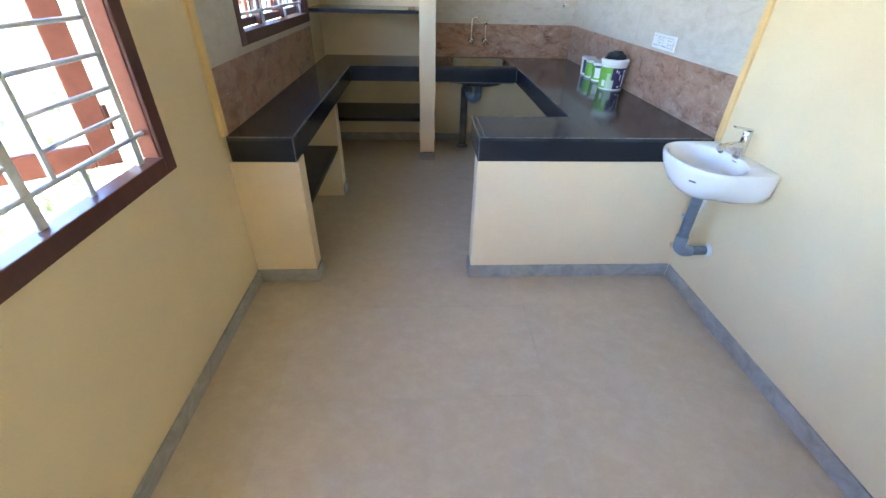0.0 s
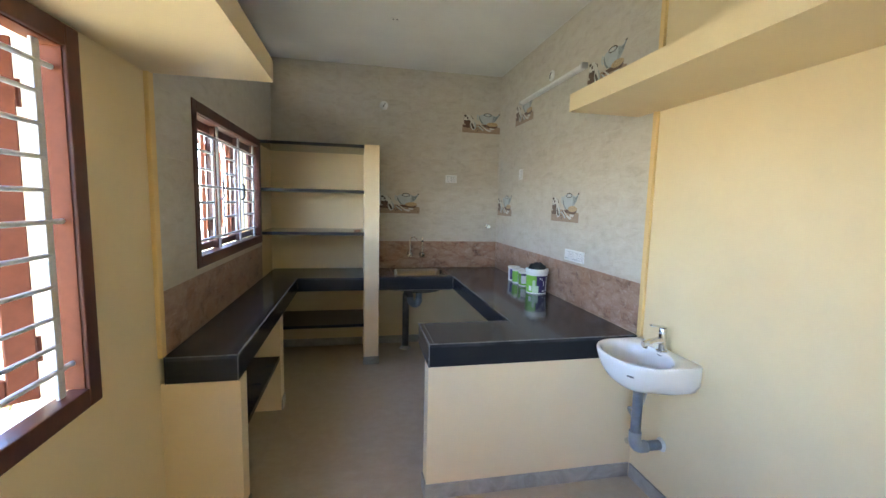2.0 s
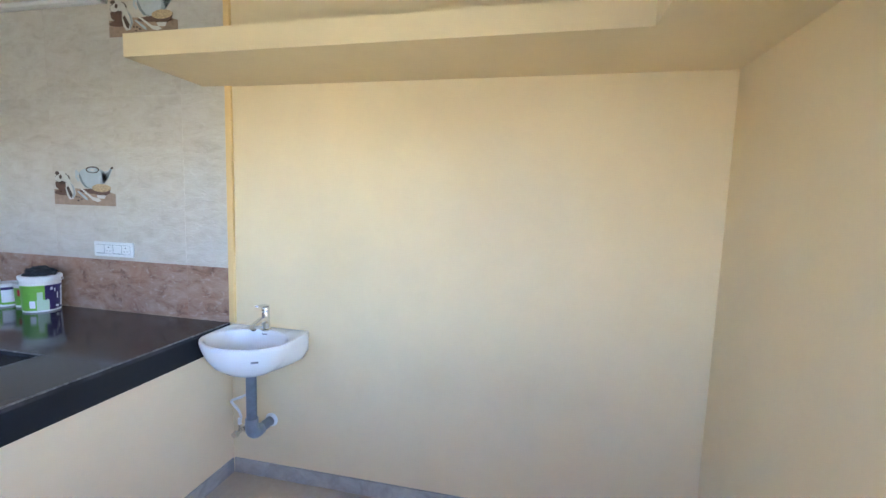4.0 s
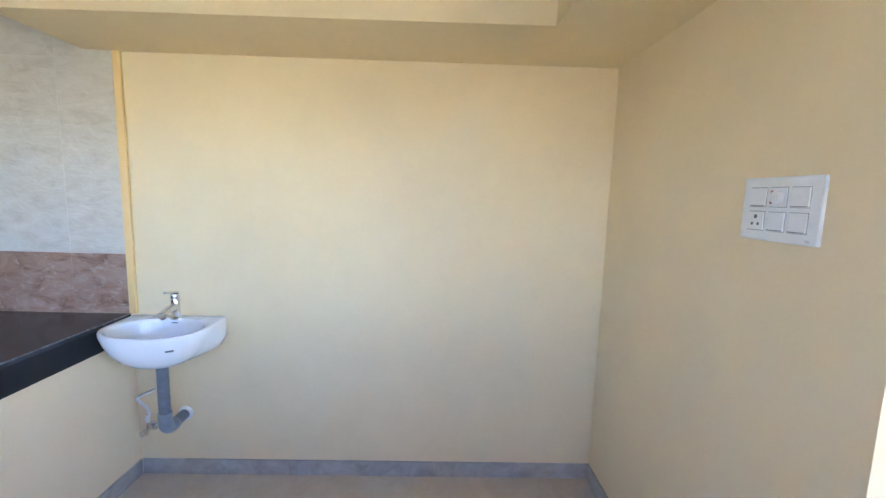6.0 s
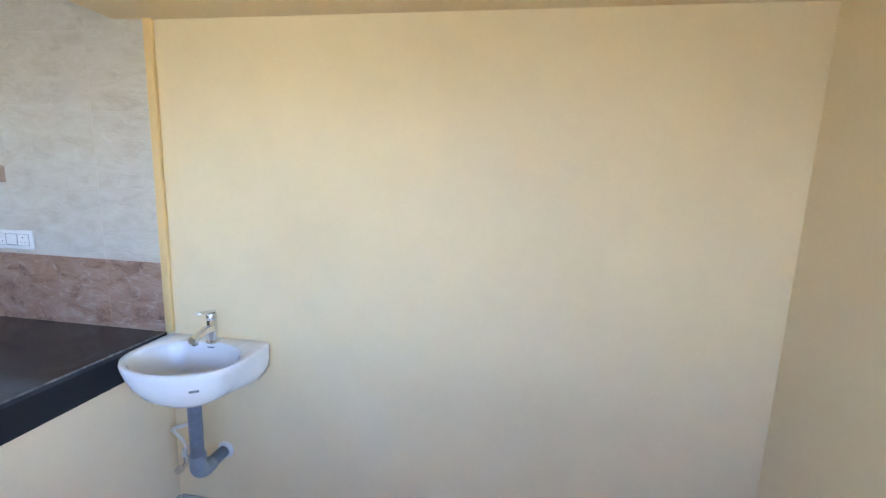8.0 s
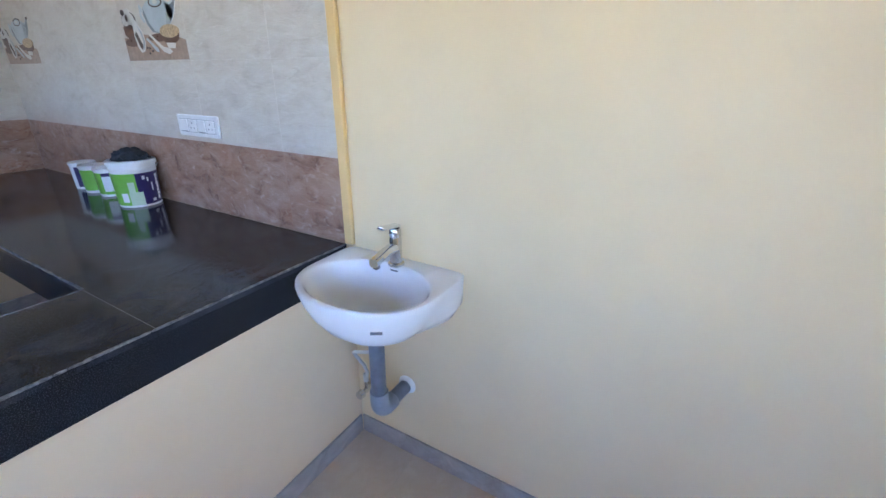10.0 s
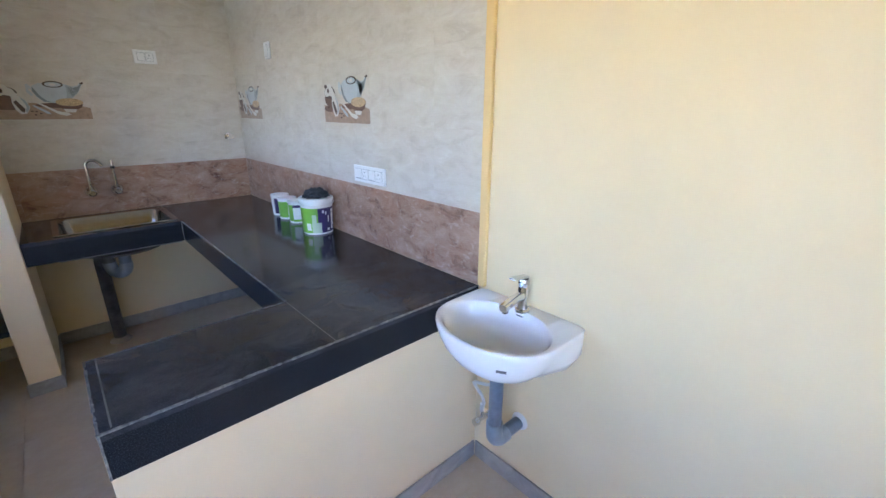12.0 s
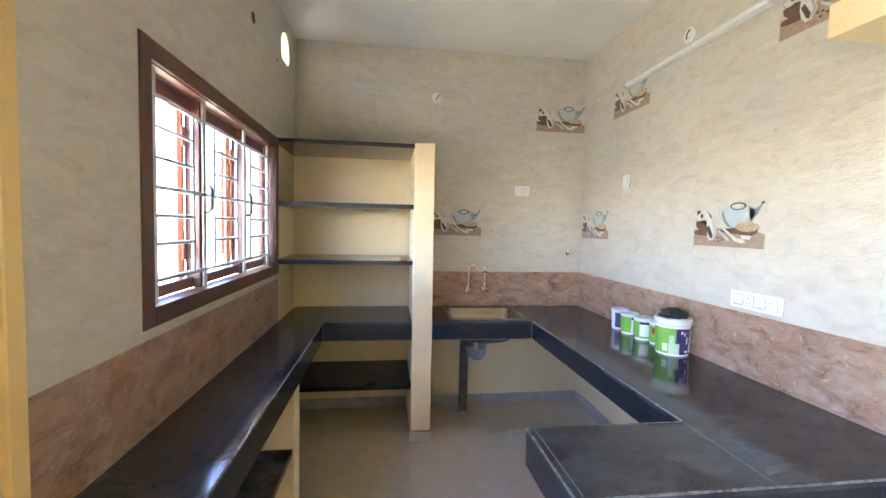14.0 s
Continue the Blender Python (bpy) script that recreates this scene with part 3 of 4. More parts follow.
def basin_tap():
    t = thing("basin_tap", (-0.040, -2.81, 0.863), "chrome single-lever pillar tap on the basin", "tap")
    part("base", lathe([(0.027, 0), (0.027, 0.006), (0.022, 0.010)], 28), CHROME, t, "", 40)
    part("body", lathe([(0.0195, 0.008), (0.0195, 0.088), (0.018, 0.094), (0.018, 0.098), (0.0195, 0.1), (0.0195, 0.118), (0.016, 0.124)], 28), CHROME, t, "", 40)
    bm = bmesh.new()
    sec = [(-0.005, 0.062, 0.017, 0.016), (-0.05, 0.058, 0.016, 0.014), (-0.09, 0.050, 0.016, 0.012), (-0.112, 0.044, 0.0155, 0.013)]
    rings = []
    for x, z, w, h in sec:
        rings.append([bm.verts.new((x, w * sx, z + h * sz)) for sx, sz in ((-1, -0.6), (-0.6, -1), (0.6, -1), (1, -0.6), (1, 0.6), (0.6, 1), (-0.6, 1), (-1, 0.6))])
    for a, b in zip(rings, rings[1:]):
        for k in range(8):
            bm.faces.new((a[k], a[(k + 1) % 8], b[(k + 1) % 8], b[k]))
    bm.faces.new(rings[0])
    bm.faces.new(rings[-1])
    part("spout", bm, CHROME, t, "", 50)
    part("aerator", lathe([(0.011, 0), (0.011, 0.014)], 20, (-0.098, 0, 0.024)), BRUSHED, t, "", 40)
    lev = boxed(-0.075, 0.014, -0.014, 0.014, 0.124, 0.134, 0.004, 2)
    for v in lev.verts:
        v.co.z += max(0, -v.co.x) * 0.18
        v.co.y *= 1 - max(0, -v.co.x) * 3
    part("lever", lev, CHROME, t, "", 40)


basin_tap()


def waste_pipe():
    px, py = -0.15, -2.80
    t = thing("waste_pipe", (px, py, 0.34), "grey plastic basin waste pipe bent into the wall", "pipe")
    part("nut", lathe([(0.026, 0), (0.033, 0.004), (0.033, 0.02), (0.028, 0.032)], 24, (0, 0, 0.325)), WHITE_PLASTIC, t, "white plastic nut", 40)
    part("pipe", tubed([(0, 0, 0.06), (0, 0, 0.33)], 0.0255, 24), PVC, t, "", 40)
    part("elbow", tubed([(0, 0, 0.09)] + arc((0.045, 0, 0.045), (-1, 0, 0), (0, 0, -1), 0.045, 0, 90, 8) + [(0.07, 0, 0)], 0.0315, 24), PVC_LIGHT, t, "lighter grey elbow", 40)
    part("pipe", tubed([(0.05, 0, 0), (0.167, 0, 0)], 0.0255, 24), PVC, t, "", 40)
    part("wall_flange", tubed([(0.150, 0, 0), (0.1645, 0, 0)], [0.030, 0.038], 28), WHITE_PLASTIC, t, "off-white wall collar", 40)


waste_pipe()


def supply():
    t = thing("angle_valve", (XR, -2.625, 0.265), "chrome angle valve on the wall under the basin", "valve")
    part("flange", tubed([(-0.006, 0, 0), (0, 0, 0)], [0.02, 0.026], 20), CHROME, t, "", 40)
    part("body", tubed([(0, 0, 0), (-0.06, 0, 0)], 0.011, 14), CHROME, t, "", 40)
    part("outlet", tubed([(-0.035, 0, 0), (-0.035, 0, 0.045)], 0.009, 12), CHROME, t, "", 40)
    part("knob", tubed([(-0.055, 0, 0), (-0.062, 0, 0), (-0.082, 0, 0)], [0.012, 0.018, 0.016], 16), CHROME, t, "", 40)
    h = thing("supply_hose", (XR - 0.035, -2.625, 0.31), "white flexible hose from valve to basin", "hose")
    part("hose", tubed([(0, 0, 0), (0, -0.01, 0.04), (-0.01, -0.005, 0.08), (-0.02, 0.02, 0.115), (-0.022, 0.033, 0.132), (-0.03, 0.02, 0.145), (-0.05, -0.06, 0.185), (-0.07, -0.13, 0.23), (-0.06, -0.15, 0.32), (-0.05, -0.15, 0.42)], 0.007, 10), WHITE_PLASTIC, h, "", 60)
    part("ferrule", tubed([(0, 0, -0.004), (0, 0, 0.03)], 0.01, 12), WHITE_PLASTIC, h, "", 40)


supply()


# ---- sink ----
def sink():
    t = thing("kitchen_sink", (0, 0, 0), "stainless steel sink set into the black worktop", "sink")
    x0, x1, y0, y1 = SINK
    z = WORK
    bm = bmesh.new()
    n = 8

    def loop(x0, x1, y0, y1, r, z):
        pts = []
        for cx, cy, a0 in ((x1 - r, y1 - r, 0), (x0 + r, y1 - r, 90), (x0 + r, y0 + r, 180), (x1 - r, y0 + r, 270)):
            for i in range(n + 1):
                a = radians(a0 + 90 * i / n)
                pts.append(bm.verts.new((cx + r * math.cos(a), cy + r * math.sin(a), z)))
        return pts

    e = 0.032
    rings = [loop(x0 - e, x1 + e, y0 - e, y1 + e, 0.02, z + 0.001), loop(x0 - e, x1 + e, y0 - e, y1 + e, 0.02, z + 0.005), loop(x0 - e + 0.006, x1 + e - 0.006, y0 - e + 0.006, y1 + e - 0.006, 0.02, z + 0.007), loop(x0 - 0.002, x1 + 0.002, y0 - 0.002, y1 + 0.002, 0.05, z + 0.004), loop(x0 + 0.006, x1 - 0.006, y0 + 0.006, y1 - 0.006, 0.055, z - 0.008), loop(x0 + 0.02, x1 - 0.02, y0 + 0.02, y1 - 0.02, 0.06, z - 0.14), loop(x0 + 0.05, x1 - 0.05, y0 + 0.05, y1 - 0.05, 0.06, z - 0.168), loop(-0.99, -0.9, -0.36, -0.27, 0.044, z - 0.172)]
    for a, b in zip(rings, rings[1:]):
        for k in range(len(a)):
            bm.faces.new((a[k], a[(k + 1) % len(a)], b[(k + 1) % len(a)], b[k]))
    bm.faces.new(rings[-1])
    part("bowl", bm, BRUSHED, t, "", 40)
    part("drain", lathe([(0.045, 0), (0.045, 0.004), (0.03, 0.002)], 28, (-0.945, -0.315, z - 0.172)), CHROME, t, "chrome drain", 40)
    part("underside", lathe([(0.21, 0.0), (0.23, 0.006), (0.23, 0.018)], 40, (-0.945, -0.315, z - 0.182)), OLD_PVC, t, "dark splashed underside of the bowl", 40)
    part("bedding", panel(rect2(x0 - 0.03, x1 + 0.03, y0 - 0.03, y1 + 0.03), [rect2(x0 + 0.001, x1 - 0.001, y0 + 0.001, y1 - 0.001)], "z", WORK - 0.145, WORK - TH - 0.001), CEMENT, t, "rough cement bedding under the worktop")


sink()


def sink_trap():
    t = thing("sink_trap", (-0.945, -0.315, 0.53), "grey plastic sink trap with a cement splashed pipe", "pipe")
    part("tailpiece", tubed([(0, 0, 0.165), (0, 0, 0.05)], 0.034, 24), PVC, t, "", 40)
    part("nut", tubed([(0, 0, 0.165), (0, 0, 0.145)], 0.04, 24), PVC_LIGHT, t, "", 40)
    part("bend", tubed([(0, 0, 0.06)] + arc((-0.04, 0.045, 0.045), Vector((0.04, -0.045, 0)).normalized(), (0, 0, -1), 0.06, 0, 180, 14) + [(-0.08, 0.09, 0.055)], 0.037, 24), PVC_LIGHT, t, "lighter grey bend", 40)
    part("downpipe", tubed([(-0.08, 0.09, 0.03), (-0.08, 0.09, 0.055)] + arc((-0.10, 0.115, 0.055), Vector((0.02, -0.025, 0)).normalized(), (0, 0, 1), 0.032, 0, 180, 10) + [(-0.12, 0.14, 0.02), (-0.12, 0.14, -0.53)], 0.036, 24), OLD_PVC, t, "dark pipe splashed with cement", 40)
    part("cement_collar", lathe([(0.065, 0), (0.058, 0.012), (0.04, 0.03)], 24, (-0.12, 0.14, -0.53)), CEMENT, t, "rough cement collar", 40)


sink_trap()


def sink_tap(x, hooked, label):
    t = thing("sink_tap", (x, 0, 1.02), label, "tap", "wall taps over the sink")
    part("flange", tubed([(0, -0.001, 0), (0, -0.012, 0)], [0.036, 0.03], 28), CHROME, t, "", 40)
    part("body", tubed([(0, 0, 0), (0, -0.06, 0)], 0.014, 18), CHROME, t, "", 40)
    part("knob", tubed([(0, -0.055, 0), (0, -0.06, 0), (0, -0.085, 0), (0, -0.09, 0)], [0.014, 0.024, 0.022, 0.016], 18), CHROME, t, "", 40)
    if hooked:
        pts = [(0, -0.04, 0), (0, -0.04, 0.17)] + arc((0.035, -0.04, 0.17), (-1, 0, 0), (0, 0, 1), 0.035, 0, 140, 12) + [(0.085, -0.045, 0.165)]
    else:
        pts = [(0, -0.04, 0), (0, -0.04, 0.20)]
    part("spout", tubed(pts, 0.0095, 14), CHROME, t, "", 50)
    if not hooked:
        part("stopper", tubed([(0, -0.04, 0.145), (0, -0.04, 0.16)], 0.012, 14), BLACK_PLASTIC, t, "black rubber ring", 40)


sink_tap(-1.009, True, "chrome wall tap with a bent swivel spout")
sink_tap(-0.872, False, "chrome wall valve with a straight upright pipe")
stub = thing("pipe_stub", (-0.105, 0, 1.345), "chrome water outlet stub in the tiled wall", "pipe stub")
part("flange", tubed([(0, -0.001, 0), (0, -0.008, 0)], [0.03, 0.024], 24), CHROME, stub, "", 40)
part("nipple", tubed([(0, 0, 0), (0, -0.05, 0)], 0.012, 16), CHROME, stub, "", 40)
part("cap", tubed([(0, -0.045, 0), (0, -0.065, 0)], 0.016, 8), CHROME, stub, "", 30)


# ---- switch plates ----
def plate(name, at, turn, w, h, modules, label, inset=(0.018, 0.014), gap=0.0035, pin=0.0026):
    """A modular wall plate that faces its own -y; modules are rows of kinds: switch, socket, dial, blank."""
    t = thing(name, at, label, "switch plate", "", turn)
    part("cover", boxed(-w / 2, w / 2, -0.011, 0, -h / 2, h / 2, 0.004, 2), WHITE_PLASTIC, t)
    rows = len(modules)
    mh = (h - 2 * inset[1]) / rows
    for r, row in enumerate(modules):
        mw = (w - 2 * inset[0]) / len(row)
        for i, kind in enumerate(row):
            x = -w / 2 + inset[0] + (i + 0.5) * mw
            z = h / 2 - inset[1] - (r + 0.5) * mh
            a, b = mw / 2 - gap, mh / 2 - gap - 0.0005
            part("module_gap", boxed(x - a - 0.0018, x + a + 0.0018, -0.0116, -0.005, z - b - 0.0018, z + b + 0.0018), GAP_PLASTIC, t)
            m = part(kind, boxed(x - a, x + a, -0.0142, -0.006, z - b, z + b, 0.0015), WHITE_PLASTIC, t)
            if kind == "switch":
                part("switch_shadow_gap", boxed(x - a * 0.9, x + a * 0.9, -0.0147, -0.0138, z - b + 0.001, z - b + 0.0028), SHADE_DARK, m)
            if kind == "socket":
                for dx, dz, s in ((0, 0.45, 1.3), (-0.4, -0.35, 1), (0.4, -0.35, 1)):
                    part("pin_hole", tubed([(x + dx * a, -0.0149, z + dz * b), (x + dx * a, -0.012, z + dz * b)], pin * s, 10), SHADE_DARK, m)
            if kind == "dial":
                part("knob", tubed([(x + 0.003, -0.013, z), (x + 0.003, -0.026, z)], [0.017, 0.015], 24), WHITE_PLASTIC, m, "", 40)
                part("indicator", boxed(x - 0.021, x - 0.0145, -0.0165, -0.0135, z - b * 0.7, z + b * 0.7), RED_PLASTIC, m, "red indicator")
    return t


sb = plate("switch_board", (-1.026, YN, 1.483), 180, 0.238, 0.162, (("switch", "dial", "switch"), ("socket", "switch", "switch")), "white switch board with fan dial and socket", (0.024, 0.020), 0.0065, 0.0042)
part("printed_mark", boxed(0.088, 0.10, -0.0116, -0.0112, -0.074, -0.068), SHADE_PLASTIC, sb, "grey printed mark")
plate("power_plate", (0, -1.81, 1.232), -90, 0.275, 0.085, (("switch", "socket", "switch", "socket"),), "white four-module switch and socket plate")
plate("wall_socket", (-0.556, 0, 1.873), 0, 0.13, 0.085, (("blank", "socket"),), "white switch and socket plate on tiles")
plate("blank_plate", (0, -0.70, 1.90), -90, 0.085, 0.10, (("blank",),), "white blank cover plate on tiles")


def holder(at, turn, label):
    t = thing("lamp_holder", at, label, "lamp holder", "batten holders", turn)
    part("base", tubed([(0, 0, 0), (0, -0.008, 0), (0, -0.014, 0)], [0.045, 0.045, 0.036], 32), WHITE_PLASTIC, t, "", 40)
    part("wire", tubed([(-0.012, -0.016, -0.022), (0.0, -0.024, 0.0), (0.014, -0.017, 0.024)], 0.0035, 8), BLACK_PLASTIC, t, "black wire tail", 40)


holder((-1.311, 0, 2.622), 0, "round white cover with a wire tail")
holder((0, -1.279, 2.675), -90, "round white cover with a wire tail")

# tube light
tl = thing("tube_light", (0, -1.255, 2.588), "white unlit batten tube light", "tube light", "", -90)
part("batten", boxed(-0.58, 0.58, -0.028, 0, -0.018, 0.018, 0.004, 2), WHITE_PLASTIC, tl)
part("diffuser", tubed([(-0.565, -0.030, 0), (0.565, -0.030, 0)], 0.0155, 20), WHITE_PLASTIC, tl, "", 40)
for x in (-0.575, 0.575):
    part("end_cap", boxed(x - 0.012, x + 0.012, -0.048, 0, -0.020, 0.020, 0.004, 2), SHADE_PLASTIC, tl)

# broken hole with a pipe end in the tiles by the vent
hook = thing("ceiling_hook", (-1.30, -1.19, TOP), "small ceiling hook plate with two screws", "ceiling hook")
part("plate", lathe([(0.032, -0.003), (0.035, 0.0)], 24), CEILING_PAINT, hook, "", 40)
for hx in (-0.016, 0.016):
    part("screw", lathe([(0.006, -0.006), (0.007, -0.002)], 10, (hx, 0, 0)), SHADE_DARK, hook, "", 40)
h = thing("pipe_hole", (XL + 0.0185, -1.057, 2.674), "rough open pipe hole in the tiles", "pipe hole")
part("ring", tubed([(-0.004, 0, 0), (0.002, 0, 0)], 0.030, 20), RED_CLAY, h, "red brown broken clay edge", 40)
part("bore", tubed([(-0.002, 0, 0.004), (0.0028, 0, 0.004)], 0.021, 20), BLACK_PLASTIC, h, "dark bore", 40)
h = thing("drill_hole", (XL + 0.0185, -0.563, 2.636), "small drilled hole in the tiles", "drill hole")
part("bore", tubed([(-0.002, 0, 0), (0.0025, 0, 0)], 0.012, 14), P_DARK, h, "", 40)


# ---- paint tubs ----
def tub(at, r, hgt, turn, label):
    t = thing("paint_tub", at, label, "paint tub", "paint tubs", turn)
    part("body", lathe([(r * 0.88, 0), (r * 0.9, 0.003), (r * 0.98, hgt * 0.93)], 40), WHITE_PLASTIC, t, "", 40)
    part("lid", lathe([(r * 1.02, hgt * 0.9), (r * 1.05, hgt * 0.91), (r * 1.05, hgt * 0.985), (r * 1.0, hgt), (r * 0.9, hgt), (r * 0.88, hgt * 0.985)], 40), WHITE_PLASTIC, t, "white snap lid", 40)

    def band(a0, a1, z0, z1, mat, lab, out=0.0006):
        bm = bmesh.new()
        k = 14
        rows = []
        for i in range(k + 1):
            a = radians(a0 + (a1 - a0) * i / k)
            col = []
            for z, o in ((z0, out), (z1, out), (z1, -0.001), (z0, -0.001)):
                rr = r * (0.9 + 0.08 * (z / (hgt * 0.93))) + o
                col.append(bm.verts.new((rr * math.cos(a), rr * math.sin(a), z)))
            rows.append(col)
        for a, b in zip(rows, rows[1:]):
            for j in range(4):
                bm.faces.new((a[j], a[(j + 1) % 4], b[(j + 1) % 4], b[j]))
        bm.faces.new(rows[0])
        bm.faces.new(rows[-1])
        part("label_print", bm, mat, t, lab, 40)

    return t, band


def wrap(band, hgt, kinds):
    for i, (a0, a1, lo, hi, mat, lab) in enumerate(kinds):
        band(a0, a1, hgt * lo, hgt * hi, mat, lab, 0.0006 + 0.0002 * i)


big, band = tub((-0.103, -1.392, WORK), 0.092, 0.205, 0, "large paint bucket with green and violet label")
wrap(band, 0.205, (
    (125, 246, 0.05, 0.74, LABEL_GREEN, "lime green label"), (246, 345, 0.05, 0.74, LABEL_PURPLE, "dark violet label"),
    (222, 258, 0.05, 0.34, LABEL_PALE, "pale picture on the label"), (200, 218, 0.12, 0.32, LABEL_WHITE, "white patch on the label"),
    (224, 240, 0.28, 0.56, LABEL_PALE, "pale streak on the label"), (262, 274, 0.05, 0.22, LABEL_PURPLE, "violet peak on the label"),
    (284, 288, 0.34, 0.52, LABEL_WHITE, "thin line of white lettering"), (262, 269, 0.60, 0.68, LABEL_WHITE, "white lettering"),
    (274, 278, 0.55, 0.64, LABEL_WHITE, "white lettering"), (280, 290, 0.10, 0.16, LABEL_WHITE, "white lettering"),
    (301, 311, 0.60, 0.68, LABEL_WHITE, "upright white lettering"), (302, 308, 0.52, 0.585, LABEL_WHITE, "upright white lettering"),
    (301, 310, 0.45, 0.51, LABEL_WHITE, "upright white lettering"), (303, 309, 0.36, 0.44, LABEL_WHITE, "upright white lettering"),
    (301, 308, 0.29, 0.35, LABEL_WHITE, "upright white lettering"), (302, 311, 0.22, 0.275, LABEL_WHITE, "upright white lettering"),
    (301, 307, 0.12, 0.205, LABEL_WHITE, "upright white lettering"),
))
part("bail_handle", tubed(arc((0, 0, 0.178), Vector((math.cos(radians(150)), math.sin(radians(150)), 0)), Vector((math.cos(radians(240)), math.sin(radians(240)), -0.12)), 0.0975, 0, 180, 24), 0.003, 8), WHITE_PLASTIC, big, "thin white wire handle", 40)
for (x, y), kinds, lab in (
    ((-0.088, -0.83), ((150, 205, 0.10, 0.84, LABEL_WHITE, "white print"), (205, 285, 0.10, 0.84, LABEL_PURPLE, "dark violet label"), (262, 268, 0.2, 0.75, LABEL_WHITE, "white lettering")), "small paint tub with violet label"),
    ((-0.098, -0.965), ((140, 250, 0.10, 0.84, LABEL_GREEN, "lime green label"), (250, 330, 0.10, 0.70, LABEL_WHITE, "white data panel"), (250, 330, 0.72, 0.84, LABEL_PURPLE, "violet stripe")), "small paint tub with green label"),
    ((-0.092, -1.105), ((140, 215, 0.10, 0.84, LABEL_GREEN, "lime green label"), (215, 320, 0.20, 0.70, LABEL_WHITE, "white data panel"), (215, 320, 0.72, 0.84, LABEL_PURPLE, "violet stripe"), (215, 320, 0.08, 0.18, LABEL_GREEN, "green stripe")), "small paint tub with white data panel"),
    ((-0.066, -1.225), ((140, 320, 0.10, 0.84, LABEL_GREEN, "lime green label"), (190, 230, 0.5, 0.75, RED_PLASTIC, "red print"),), "small green paint tub against the large bucket"),
):
    t, band = tub((x, y, WORK), 0.056, 0.137, 0, lab)
    wrap(band, 0.137, kinds)


def rag():
    bm = bmesh.new()
    bmesh.ops.create_icosphere(bm, subdivisions=4, radius=1.0)
    for v in bm.verts:
        d = v.co.normalized()
        f = 1 + 0.28 * noise.noise(d * 2.3) + 0.22 * noise.noise(d * 6.0) + 0.10 * noise.noise(d * 15)
        v.co = Vector((d.x * 0.066 * f, d.y * 0.066 * f, max(0.0, d.z * 0.04 * f + 0.010)))
    o = link_mesh("cloth", bm, RAG, None, "", 60)
    o.matrix_world = pose(-0.100, -1.388, WORK + 0.2005)
    tagged(o, "crumpled charcoal cloth on the paint bucket", "cloth")


rag()


# ---- wall tiles with a printed teapot ----
def ell(u, v, a, b, n=28, tilt=0.0):
    c, s = math.cos(radians(tilt)), math.sin(radians(tilt))
    return [(u + a * math.cos(t) * c - b * math.sin(t) * s, v + a * math.cos(t) * s + b * math.sin(t) * c) for t in (2 * math.pi * k / n for k in range(n))]


def print2(name, loop, level, mat, parent, label=""):
    """A flat printed shape on the face of a tile."""
    y = -0.0006 - 0.0004 * level
    return part(name, panel([(u, v * 0.83) for u, v in loop], [], "y", y, -0.0002), mat, parent, label)


